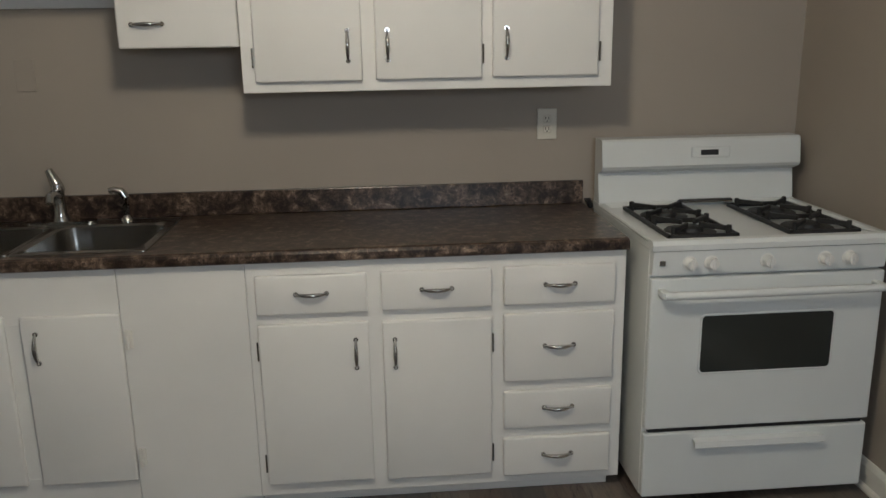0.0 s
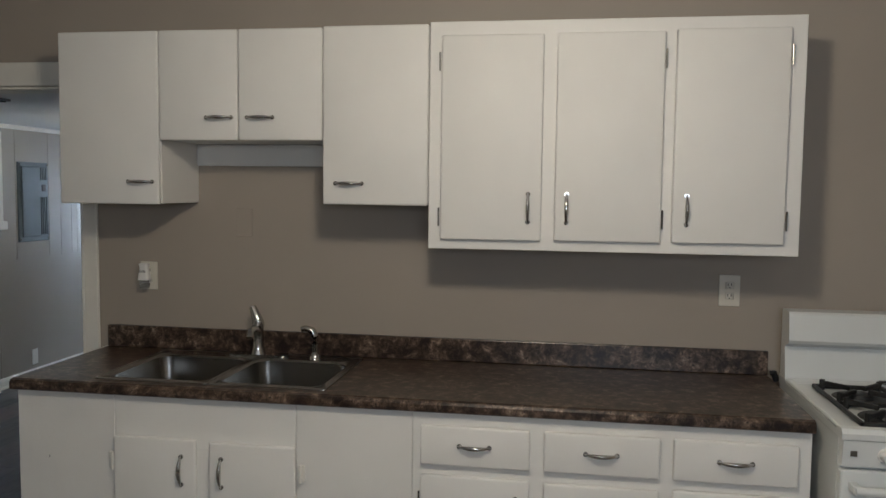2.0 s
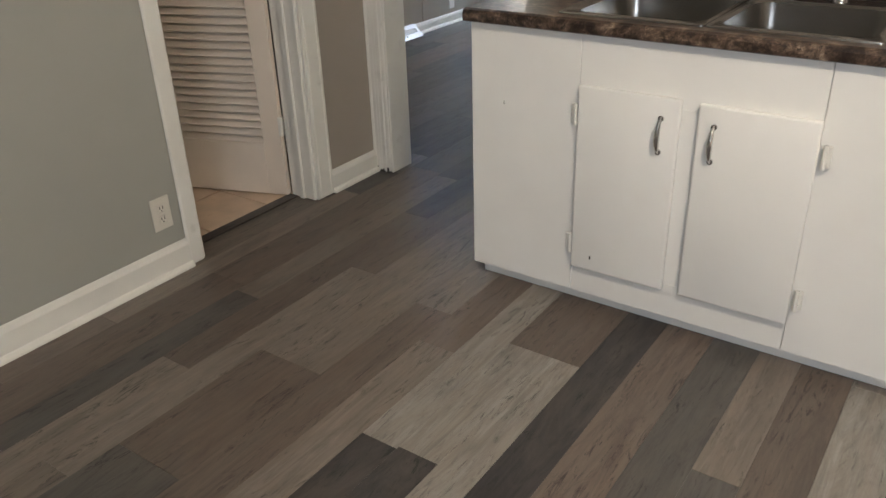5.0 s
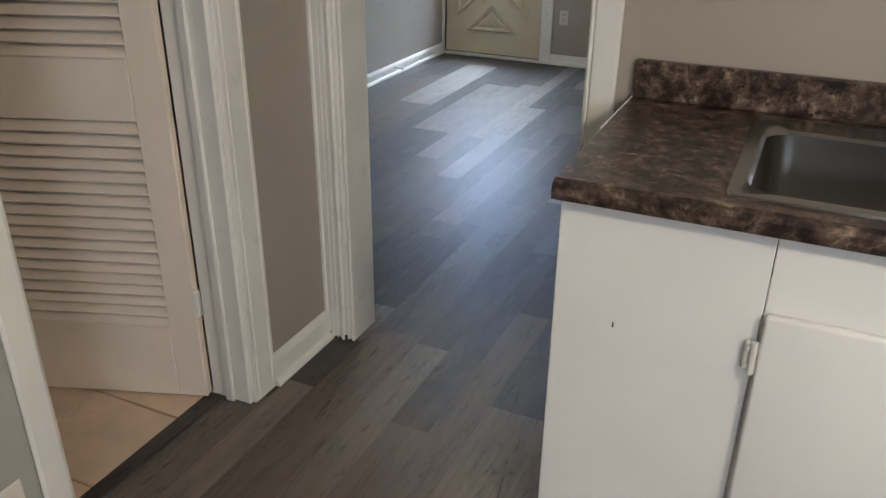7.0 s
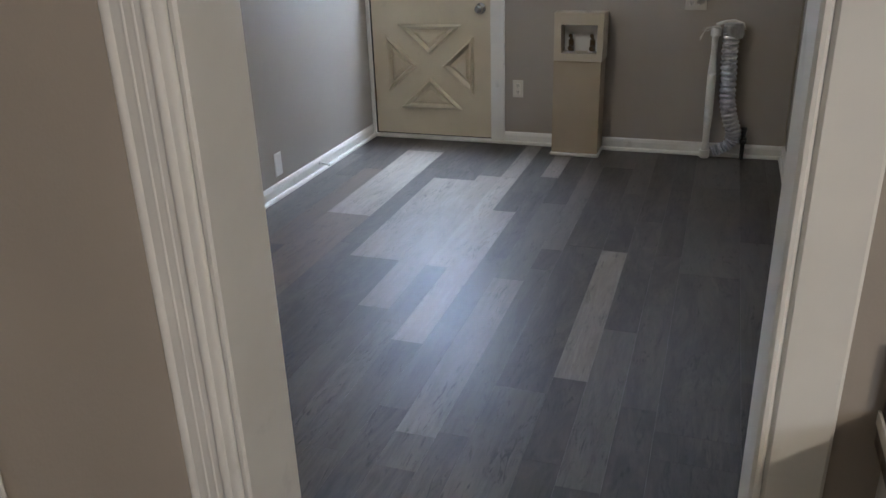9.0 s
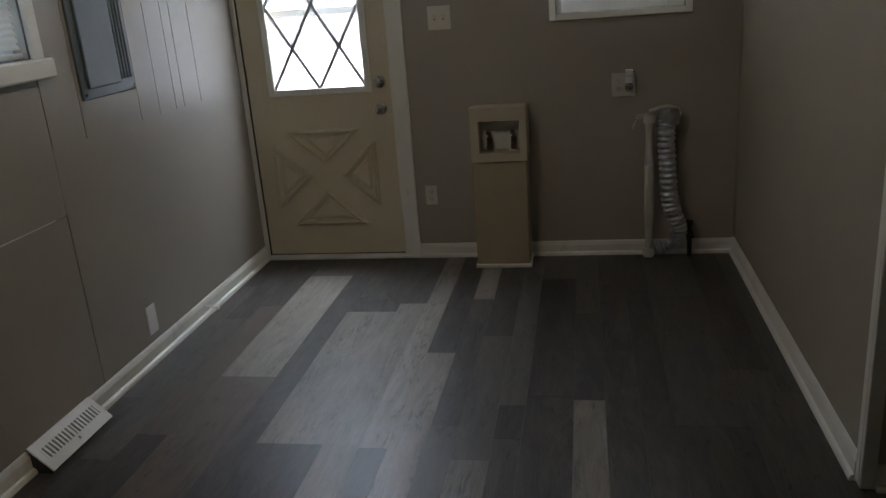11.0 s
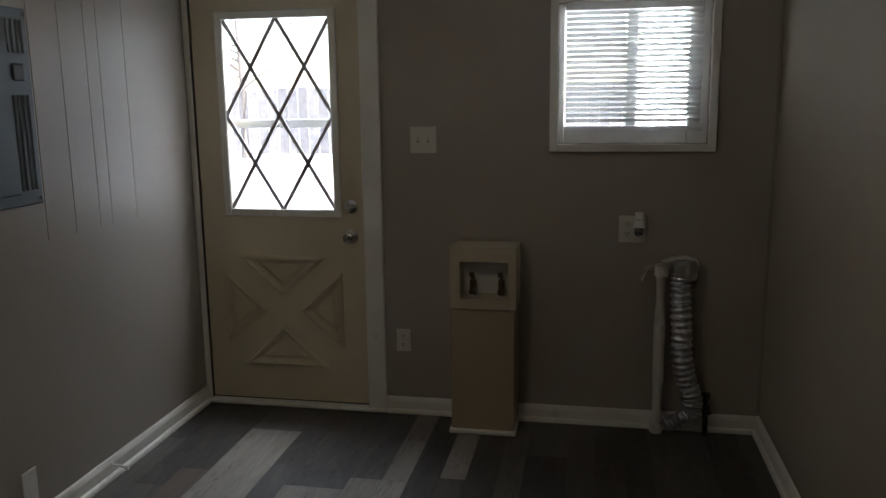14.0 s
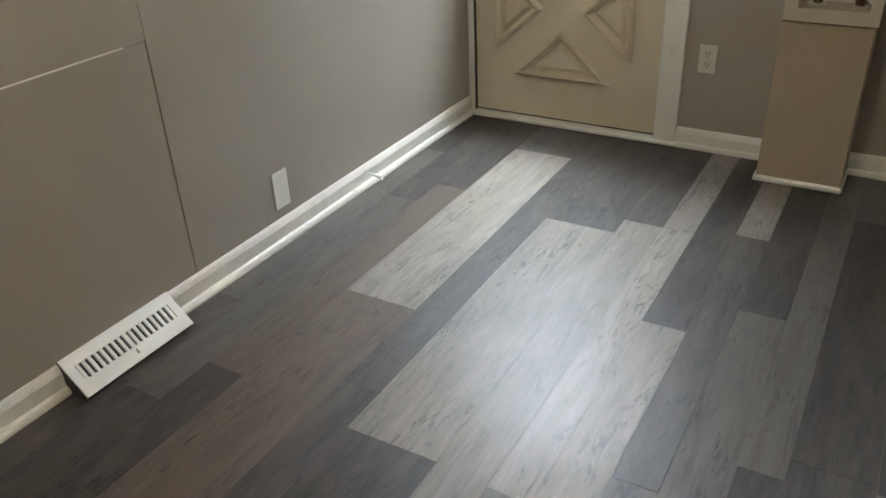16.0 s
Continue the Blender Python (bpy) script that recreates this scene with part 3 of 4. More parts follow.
win2 = tagged(new("window_2"), "white wooden window with a closed white blind", "window", kind="structure")
for a in ((1.585, 1.642, 1.27, 2.0), (2.418, 2.475, 1.27, 2.0), (1.642, 2.418, 1.948, 2.0)):
    part("casing", B(LX + 0.0065, LX + 0.024, a[0], a[1], a[2], a[3], bevel=0.004), TRIM, win2)
part("sill", B(LX + 0.0065, LX + 0.05, 1.57, 2.49, 1.245, 1.312, bevel=0.006), TRIM, win2)
for a in ((1.642, 1.675, 1.312, 1.948), (2.385, 2.418, 1.312, 1.948), (1.675, 2.385, 1.312, 1.345), (1.675, 2.385, 1.915, 1.948)):
    part("window_frame", B(LX - 0.09, LX - 0.05, a[0], a[1], a[2], a[3], bevel=0.003), WHITEPL, win2)
p = part("pane", B(LX - 0.072, LX - 0.068, 1.675, 2.385, 1.345, 1.915), GLASS, win2)
p.visible_shadow = False
blind2 = new("blind")
blind2.parent = win2
blind2.matrix_local = Matrix.Translation((LX - 0.02, 2.03, 0)) @ Matrix.Rotation(radians(90), 4, "Z")
blind(blind2, 26, -0.38, 0.38, 0, 1.318, 1.945, 62)

# window made up as a frame for the fill lamp, out of view
added_win = tagged(new("added_window"), "unseen white window frame, added around the fill lamp", "window", kind="structure")
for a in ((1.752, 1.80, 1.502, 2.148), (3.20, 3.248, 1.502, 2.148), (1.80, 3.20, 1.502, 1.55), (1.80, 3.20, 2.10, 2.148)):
    part("window_frame", B(a[0], a[1], YB - 0.04, YB - 0.01, a[2], a[3], bevel=0.003), TRIM, added_win)

# opaque board and pane, added to close the opening against sky light
part("sky_blocker", B(1.80, 3.20, YB - 0.07, YB - 0.06, 1.55, 2.10), TRIM, added_win, "added white board that keeps the sky out")
part("pane", B(1.752, 3.248, YB - 0.10, YB - 0.095, 1.502, 2.148), TRIM, added_win)

# ---- louvred door ----
hinge_pt, away = Vector((-1.036, -0.453, 0)), Vector((-0.47, -0.17, 0)).normalized()
lou = tagged(new("door_3"), "warm white wooden louvred door standing ajar", "door", kind="structure")
lou.matrix_world = Matrix.Translation(hinge_pt) @ Matrix.Rotation(math.atan2(away.y, away.x), 4, "Z")
LW = 0.60
for a in ((0, 0.085, 0.012, 2.0), (LW - 0.085, LW, 0.012, 2.0), (0.085, LW - 0.085, 0.012, 0.24), (0.085, LW - 0.085, 0.83, 0.985), (0.085, LW - 0.085, 1.80, 2.0)):
    part("stile" if a[3] - a[2] > 1 else "rail", B(a[0], a[1], -0.016, 0.016, a[2], a[3], bevel=0.003), LOUVRE, lou)
slat = None
for z0, z1 in ((0.24, 0.83), (0.985, 1.80)):
    n = round((z1 - z0) / 0.0325)
    for i in range(n):
        if slat is None:
            slat = part("louvre", B(0.083, LW - 0.083, -0.023, 0.023, -0.003, 0.003, bevel=0.0015), LOUVRE, lou)
            ob = slat
        else:
            ob = new("louvre", slat.data)
            ob.parent = lou
        ob.matrix_local = pose(0, 0.0, z0 + (i + 0.5) * (z1 - z0) / n, -37, 0, 0)
for z in (0.32, 1.7):
    part("hinge", B(-0.012, 0.006, 0.002, 0.02, z - 0.04, z + 0.04, bevel=0.002), TRIM, lou, "painted hinge")

# ---- kitchen cabinets ----
FY = -0.60


def bow_handle(name, centre, vertical, parent, length=0.105):
    """Arched chrome pull with two feet, standing off a front that faces -y."""
    bm = bmesh.new()
    pts, rad = [], []
    for k in range(11):
        s = k / 10
        pts.append((length * (s - 0.5), -0.022 * math.sin(math.pi * s) ** 0.7 - 0.003, 0))
        rad.append(0.0035 + 0.004 * math.sin(math.pi * s))
    tube(bm, pts, rad, 10)
    for s in (-1, 1):
        cyl(bm, (s * length * 0.46, 0, 0), (s * length * 0.46, -0.006, 0), 0.008, n=12)
    m = Matrix.Translation(centre)
    if vertical:
        m = m @ Matrix.Rotation(radians(90), 4, "Y")
    bmesh.ops.transform(bm, matrix=m, verts=bm.verts)
    return part(name, bm, CHROME, parent, "arched chrome pull", smooth=True)


def front(name, parent, x0, x1, z0, z1, y, handle=None, vertical=False, thick=0.019, hinge=None, plated=False):
    y = y - 0.003
    p = part(name, B(x0, x1, y - thick, y, z0, z1, bevel=0.007, seg=3), CAB, parent, smooth=True)
    if handle:
        bow_handle("handle", (handle[0], y - thick, handle[1]), vertical, p)
    if hinge is not None:
        hx = hinge
        for z in (z0 + 0.08, z1 - 0.09):
            bm = bmesh.new()
            if plated:
                s1 = -1 if hx < x0 else 1
                box(bm, min(hx, hx + s1 * 0.016), max(hx, hx + s1 * 0.016), y - 0.010, y - 0.001, z - 0.030, z + 0.030, bevel=0.003)
                for dz in (-0.017, 0.017):
                    cyl(bm, (hx + s1 * 0.008, y - 0.010, z + dz), (hx + s1 * 0.008, y - 0.013, z + dz), 0.004, n=8)
            cyl(bm, (hx, y - 0.013, z - 0.032), (hx, y - 0.013, z + 0.032), 0.006 if plated else 0.0032, n=10)
            part("hinge", bm, TRIM if plated else STEEL, p, "painted hinge" if plated else "small steel hinge")
    return p


def cabinet_body(parent, x0, x1, y0, z0, z1):
    return part("body", B(x0, x1, y0, -0.002, z0, z1, bevel=0.002), CAB, parent)


sinkbase = thing("sink_base_cabinet", "white painted sink base cabinet with two small doors", "cabinet", "base cabinets")
cabinet_body(sinkbase, 0.012, 1.438, FY + 0.008, 0.05, 0.72)
for x0, x1 in ((0.012, 0.030), (1.42, 1.438)):
    part("side", B(x0, x1, FY + 0.008, -0.002, 0.7205, 0.872), CAB, sinkbase)
part("plinth", B(0.03, 1.438, FY + 0.035, -0.05, 0, 0.05), CAB, sinkbase)
for x0, x1, z0 in ((0.012, 0.3825, 0.048), (1.0425, 1.4402, 0.048)):
    part("front_panel", B(x0, x1, FY - 0.006, FY + 0.007, z0, 0.874, bevel=0.002), CAB, sinkbase)
for a in ((0.384, 1.041, 0.700, 0.874), (0.384, 1.041, 0.048, 0.160), (0.384, 0.41, 0.160, 0.700), (0.665, 0.765, 0.160, 0.700), (1.015, 1.041, 0.160, 0.700)):
    part("face_frame", B(a[0], a[1], FY - 0.006, FY + 0.007, a[2], a[3], bevel=0.0015), CAB, sinkbase)
front("door", sinkbase, 0.388, 0.690, 0.145, 0.732, FY - 0.006, (0.640, 0.625), True, hinge=0.381, plated=True)
front("door", sinkbase, 0.738, 1.045, 0.145, 0.728, FY - 0.006, (0.785, 0.625), True, hinge=1.060, plated=True)

part("scuff", B(0.452, 0.457, FY - 0.0292, FY - 0.0275, 0.186, 0.198, bevel=0.0008), INSIDE, sinkbase, "small dark chip")
part("scuff", B(0.1285, 0.1315, FY - 0.0070, FY - 0.0055, 0.630, 0.642, bevel=0.0006), STEEL, sinkbase, "small grey scratch")

drawers = thing("drawer_base_cabinet", "white painted base cabinet with drawers and two doors", "cabinet", "base cabinets")
cabinet_body(drawers, 1.4415, 2.678, FY + 0.008, 0.05, 0.872)
part("plinth", B(1.442, 2.65, FY + 0.035, -0.05, 0, 0.05), CAB, drawers)
part("face_frame", B(1.4415, 2.680, FY - 0.006, FY + 0.007, 0.048, 0.874, bevel=0.002), CAB, drawers)
for x0, x1 in ((1.470, 1.826), (1.870, 2.230), (2.270, 2.640)):
    front("drawer", drawers, x0, x1, 0.700, 0.832, FY - 0.006, ((x0 + x1) / 2, 0.770))
front("door", drawers, 1.470, 1.826, 0.098, 0.668, FY - 0.006, (1.783, 0.560), True, hinge=1.466)
front("door", drawers, 1.870, 2.230, 0.094, 0.664, FY - 0.006, (1.910, 0.555), True, hinge=2.234)
for z0, z1 in ((0.430, 0.670), (0.258, 0.396), (0.080, 0.224)):
    front("drawer", drawers, 2.270, 2.640, z0, z1, FY - 0.006, (2.455, (z0 + z1) / 2 + 0.008))

UY = -0.31
u1 = thing("wall_cabinet", "white painted wall cabinet with one plain door", "cabinet", "wall cabinets")
cabinet_body(u1, 0.010, 0.412, UY, 1.530, 2.168)
front("door", u1, 0.008, 0.411, 1.527, 2.170, UY, (0.338, 1.612))
u2 = thing("wall_cabinet", "short white wall cabinet with two doors over the sink", "cabinet", "wall cabinets")
cabinet_body(u2, 0.414, 1.044, UY, 1.770, 2.168)
front("door", u2, 0.414, 0.722, 1.767, 2.170, UY, (0.652, 1.850))
front("door", u2, 0.726, 1.044, 1.767, 2.170, UY, (0.810, 1.850))
part("wall_cleat", B(0.414, 1.046, -0.022, -0.002, 1.682, 1.768, bevel=0.002), CAB, u2)
u3 = thing("wall_cabinet", "white painted wall cabinet with one plain door", "cabinet", "wall cabinets")
cabinet_body(u3, 1.047, 1.432, UY, 1.540, 2.172)
front("door", u3, 1.047, 1.433, 1.537, 2.174, UY, (1.145, 1.614))
u4 = thing("wall_cabinet", "large white wall cabinet with three framed doors", "cabinet", "wall cabinets")
cabinet_body(u4, 1.438, 2.690, UY, 1.388, 2.180)
part("face_frame", B(1.436, 2.692, UY - 0.012, UY - 0.001, 1.386, 2.182, bevel=0.002), CAB, u4)
front("door", u4, 1.480, 1.836, 1.420, 2.132, UY - 0.012, (1.790, 1.535), True, hinge=1.475)
front("door", u4, 1.880, 2.240, 1.422, 2.134, UY - 0.012, (1.922, 1.535), True, hinge=2.244)
front("door", u4, 2.275, 2.640, 1.424, 2.140, UY - 0.012, (2.322, 1.535), True, hinge=2.645)

# ---- worktop ----
SKX0, SKX1, SKY0, SKY1 = 0.285, 1.135, -0.575, -0.060
top = thing("worktop", "dark brown stone-look laminate worktop with backsplash", "worktop")
prof = [(SKY0 + 0.012, 0.914), (-0.615, 0.914), (-0.628, 0.910), (-0.634, 0.902), (-0.635, 0.888), (-0.633, 0.878), (-0.626, 0.8745), (SKY0 + 0.012, 0.8745)]
bm = bmesh.new()
loft(bm, [[Vector((x, y, z)) for y, z in prof] for x in (0.0, 2.682)])
box(bm, 0.0, SKX0 + 0.012, SKY0 + 0.012, -0.001, 0.8745, 0.914)
box(bm, SKX1 - 0.012, 2.682, SKY0 + 0.012, -0.001, 0.8745, 0.914)
box(bm, SKX0 + 0.012, SKX1 - 0.012, SKY1 - 0.012, -0.001, 0.8745, 0.914)
part("top", bm, LAMINATE, top)
part("backsplash", B(0.001, 2.682, -0.021, -0.001, 0.9145, 1.006, bevel=0.004, seg=2), LAMINATE, top)
part("caulk", B(-0.003, 0.0, -0.30, -0.002, 0.90, 0.9165), TRIM, top, "white caulk bead")

# ---- sink ----
sink = thing("kitchen_sink", "stainless steel double-bowl sink set in the worktop", "sink")
bm = bmesh.new()
mid = (SKX0 + SKX1) / 2


def basin(bm, x0, x1, y0, y1, hx0, hx1, hy0, hy1):
    loops = [rounded(x0, x1, y0, y1, 0.9145, 0.012), rounded(x0 + 0.001, x1 - 0.001, y0 + 0.001, y1 - 0.001, 0.919, 0.012),
             rounded(hx0 - 0.008, hx1 + 0.008, hy0 - 0.008, hy1 + 0.008, 0.919, 0.06), rounded(hx0, hx1, hy0, hy1, 0.912, 0.055),
             rounded(hx0 + 0.008, hx1 - 0.008, hy0 + 0.008, hy1 - 0.008, 0.80, 0.055), rounded(hx0 + 0.020, hx1 - 0.020, hy0 + 0.020, hy1 - 0.020, 0.755, 0.055),
             rounded(hx0 + 0.06, hx1 - 0.06, hy0 + 0.06, hy1 - 0.06, 0.745, 0.05)]
    rings = [[bm.verts.new(p) for p in l] for l in loops]
    for a, b in zip(rings, rings[1:]):
        for i in range(len(a)):
            j = (i + 1) % len(a)
            bm.faces.new((a[i], a[j], b[j], b[i]))
    bm.faces.new(rings[-1])


basin(bm, SKX0, mid - 0.0005, SKY0, SKY1, SKX0 + 0.035, mid - 0.022, SKY0 + 0.035, SKY1 - 0.095)
part("bowl", bm, STEEL, sink, smooth=True)
bm = bmesh.new()
basin(bm, mid + 0.0005, SKX1, SKY0, SKY1, mid + 0.022, SKX1 - 0.035, SKY0 + 0.035, SKY1 - 0.095)
part("bowl", bm, STEEL, sink, smooth=True)
for cx in ((SKX0 + mid) / 2, (SKX1 + mid) / 2):
    bm = bmesh.new()
    revolve(bm, [(0.045, 0), (0.043, 0.004), (0.030, 0.002), (0.012, 0.001)], (cx, -0.34, 0.7455), 24)
    part("drain", bm, CHROME, sink, smooth=True)

faucet = thing("faucet", "chrome kitchen faucet with raised lever on the sink deck", "faucet")
bm = bmesh.new()
loft(bm, [rounded(0.585, 0.835, -0.135, -0.080, z, r) for z, r in ((0.9195, 0.026), (0.926, 0.026), (0.930, 0.020))])
part("base_plate", bm, CHROME, faucet, smooth=True)
bm = bmesh.new()
revolve(bm, [(0.030, 0.930), (0.027, 0.940), (0.022, 0.960), (0.021, 1.03), (0.025, 1.045), (0.022, 1.065), (0.010, 1.075)], (0.71, -0.108, 0), 24)
part("column", bm, CHROME, faucet, smooth=True)
bm = bmesh.new()
tube(bm, [(0.71, -0.11, 1.015), (0.716, -0.15, 1.035), (0.726, -0.20, 1.045), (0.735, -0.25, 1.044), (0.738, -0.265, 1.022)], [0.016, 0.015, 0.014, 0.014, 0.013])
part("spout", bm, CHROME, faucet, smooth=True)
bm = bmesh.new()
tube(bm, [(0.71, -0.106, 1.045), (0.704, -0.104, 1.070), (0.694, -0.102, 1.095), (0.683, -0.100, 1.118)], [0.024, 0.021, 0.017, 0.013])
part("lever", bm, CHROME, faucet, smooth=True)
spray = thing("side_sprayer", "chrome side sprayer standing on the sink deck", "sprayer")
bm = bmesh.new()
revolve(bm, [(0.024, 0.9195), (0.022, 0.930), (0.015, 0.940), (0.012, 0.945)], (0.945, -0.108, 0), 20)
part("base", bm, CHROME, spray, smooth=True)
bm = bmesh.new()
tube(bm, [(0.945, -0.108, 0.94), (0.947, -0.108, 0.98), (0.946, -0.108, 1.01), (0.935, -0.11, 1.032), (0.910, -0.115, 1.040), (0.893, -0.118, 1.036)], [0.011, 0.013, 0.015, 0.015, 0.013, 0.011])
part("head", bm, CHROME, spray, smooth=True)

# ---- stove ----
stove = thing("gas_stove", "white enamel gas stove with black grates and oven window", "stove")
S0, S1, SF = 2.715, 3.492, -0.715
part("body", B(S0 + 0.004, S1 - 0.004, SF, -0.045, 0.035, 0.898, bevel=0.004), ENAMEL, stove)
bm = bmesh.new()
prof = [(-0.05, 0.899), (-0.755, 0.899), (-0.757, 0.917), (-0.748, 0.930), (-0.725, 0.932), (-0.70, 0.918), (-0.15, 0.918), (-0.13, 0.932), (-0.05, 0.932)]
loft(bm, [[Vector((x, y, z)) for y, z in prof] for x in (S0, S1)])
for x0, x1 in ((S0, S0 + 0.03), (S1 - 0.03, S1)):
    box(bm, x0 + 0.0005, x1 - 0.0005, -0.728, -0.10, 0.917, 0.931, bevel=0.005)
part("cooktop", bm, ENAMEL, stove)
bm = bmesh.new()
prof = [(-0.055, 0.932), (-0.125, 0.932), (-0.105, 1.045), (-0.150, 1.062), (-0.162, 1.075), (-0.148, 1.168), (-0.138, 1.176), (-0.055, 1.176)]
loft(bm, [[Vector((x, y, z)) for y, z in prof] for x in (S0 + 0.002, S1 - 0.002)])
part("backguard", bm, ENAMEL, stove)
tilt = math.atan2(0.014, 0.093)
clock = part("clock_panel", B(-0.075, 0.075, -0.004, 0.002, -0.021, 0.021, bevel=0.006, seg=2, m=Matrix.Translation((3.135, -0.1555, 1.122)) @ Matrix.Rotation(-tilt, 4, "X")), ENAMEL, stove)
part("display", B(-0.034, 0.034, -0.002, 0.002, -0.010, 0.010, m=Matrix.Translation((3.13, -0.1600, 1.122)) @ Matrix.Rotation(-tilt, 4, "X")), BLACK, clock, "black clock display")
part("oven_vent", B(3.03, 3.235, -0.155, -0.132, 0.931, 0.940, bevel=0.002), BLACK, stove)
part("vent_strip", B(3.035, 3.23, -0.17, -0.156, 0.931, 0.937, bevel=0.002), STEEL, stove, "bright vent strip")
bm = bmesh.new()
loft(bm, [[Vector((x, y, z)) for y, z in ((SF, 0.896), (-0.752, 0.896), (-0.742, 0.818), (SF, 0.818))] for x in (S0 + 0.006, S1 - 0.006)])
part("control_panel", bm, ENAMEL, stove)
for x in (2.838, 2.908, 3.090, 3.280, 3.360):
    bm = bmesh.new()
    cyl(bm, (x, -0.745, 0.857), (x, -0.752, 0.857), 0.024, 0.022, n=20)
    cyl(bm, (x, -0.752, 0.857), (x, -0.776, 0.857), 0.019, 0.016, n=20)
    box(bm, x - 0.005, x + 0.005, -0.782, -0.770, 0.838, 0.876, bevel=0.002)
    part("knob", bm, WHITEPL, stove)
part("indicator", B(2.742, 2.760, -0.750, -0.745, 0.850, 0.866), STEEL, stove)
od = part("oven_door", B(S0 + 0.004, S1 - 0.004, -0.748, SF - 0.001, 0.290, 0.808, bevel=0.006, seg=2), ENAMEL, stove)
bm = bmesh.new()
ring = [[Vector((p.x, y, p.y)) for p in rounded(2.890 - g, 3.330 + g, 0.485 - g, 0.680 + g, 0, 0.014 + g)] for y, g in ((-0.7484, 0.006), (-0.7510, 0.004), (-0.7512, 0.0), (-0.7484, -0.002))]
loft(bm, ring, False)
part("window_frame", bm, ENAMEL, od)
bm = bmesh.new()
loft(bm, [[Vector((p.x, y, p.y)) for p in rounded(2.890, 3.330, 0.485, 0.680, 0, 0.014)] for y in (-0.7483, -0.7496)])
part("oven_glass", bm, OVENGLASS, od, "dark oven glass")
bm = bmesh.new()
tube(bm, [(2.745, -0.795, 0.765), (2.80, -0.798, 0.765), (3.40, -0.798, 0.765), (3.462, -0.795, 0.765)], 0.013, 12)
for x in (2.752, 3.455):
    box(bm, x - 0.012, x + 0.012, -0.797, -0.747, 0.753, 0.777, bevel=0.003)
part("handle", bm, ENAMEL, od, smooth=True)
dr = part("warming_drawer", B(S0 + 0.004, S1 - 0.004, -0.745, SF - 0.001, 0.040, 0.272, bevel=0.006, seg=2), ENAMEL, stove)
bm = bmesh.new()
loft(bm, [[Vector((x, y, z)) for y, z in ((-0.745, 0.250), (-0.768, 0.246), (-0.772, 0.226), (-0.766, 0.222), (-0.760, 0.236), (-0.745, 0.238))] for x in (2.885, 3.330)])
part("pull", bm, ENAMEL, dr)
# black strip between the two fronts, the slit's shade put in as colour
part("gap", B(S0 + 0.02, S1 - 0.02, SF - 0.02, SF - 0.001, 0.274, 0.288), BLACK, stove)
for x in (S0 + 0.06, S1 - 0.06):
    for y in (-0.66, -0.12):
        part("foot", C((x, y, 0), (x, y, 0.04), 0.018, n=12), BLACK, stove)


def grate(cx, w):
    bm = bmesh.new()
    z = 0.944
    x0, x1, y0, y1 = cx - w / 2, cx + w / 2, -0.690, -0.200
    for a in ((x0, x1, y0, y0 + 0.012), (x0, x1, y1 - 0.012, y1), (x0, x0 + 0.012, y0, y1), (x1 - 0.012, x1, y0, y1), (x0, x1, -0.451, -0.439)):
        box(bm, a[0], a[1], a[2], a[3], 0.919, 0.934, bevel=0.003)
    for by in (-0.57, -0.32):
        for k in range(4):
            a = radians(45 + 90 * k)
            m = Matrix.Translation((cx, by, z)) @ Matrix.Rotation(a, 4, "Z")
            box(bm, 0.030, 0.135, -0.006, 0.006, -0.008, 0.008, bevel=0.002, m=m)
            box(bm, 0.122, 0.137, -0.007, 0.007, -0.026, 0.012, bevel=0.002, m=m)
    g = part("grate", bm, IRON, stove)
    for by in (-0.57, -0.32):
        bm = bmesh.new()
        revolve(bm, [(0.085, 0.9185), (0.080, 0.922), (0.045, 0.920), (0.040, 0.932), (0.030, 0.936)], (cx, by, 0), 24)
        part("burner", bm, IRON, stove, smooth=True)


grate(2.905, 0.235)
grate(3.310, 0.240)


def hose():
    o = thing("gas_hose", "black flexible gas pipe behind the stove", "pipe")
    bm = bmesh.new()
    tube(bm, [(2.69, -0.03, 0.925), (2.70, -0.035, 0.93), (2.712, -0.03, 0.90)], 0.012, 10)
    part("pipe", bm, BLACK, o)


hose()

# ---- outlets and switches ----


def outlet(label, m, material=PLASTIC, kind="duplex", w=0.076, h=0.118):
    """A wall plate in the plane y = 0, facing -y, set by m."""
    o = thing("wall_outlet" if kind != "switch" else "light_switch", label, "outlet" if kind != "switch" else "switch", "wall plates")
    o.matrix_world = m
    part("plate", B(-w / 2, w / 2, -0.006, 0, -h / 2, h / 2, bevel=0.0025, seg=2), material, o)
    cols = [0] if w < 0.1 else [-0.023, 0.023]
    for c in cols:
        if kind == "duplex":
            for dz in (-0.020, 0.020):
                f = part("socket", B(c - 0.016, c + 0.016, -0.0085, -0.0055, dz - 0.014, dz + 0.014, bevel=0.004), material, o)
                for dx in (-0.006, 0.006):
                    part("slot", B(c + dx - 0.0014, c + dx + 0.0014, -0.0092, -0.0080, dz - 0.002, dz + 0.008), BLACK, f)
                part("slot", C((c, -0.0080, dz - 0.008), (c, -0.0092, dz - 0.008), 0.0026, n=8), BLACK, f)
        if kind == "switch":
            part("toggle_slot", B(c - 0.006, c + 0.006, -0.0072, -0.0055, -0.013, 0.013), TAN, o)
            part("toggle", B(c - 0.004, c + 0.004, -0.018, -0.006, 0.000, 0.010, bevel=0.001), material, o)
        if kind == "blank":
            for dz in (-0.042, 0.042):
                part("screw", C((c, -0.0055, dz), (c, -0.0072, dz), 0.003, n=8), material, o)
    return o


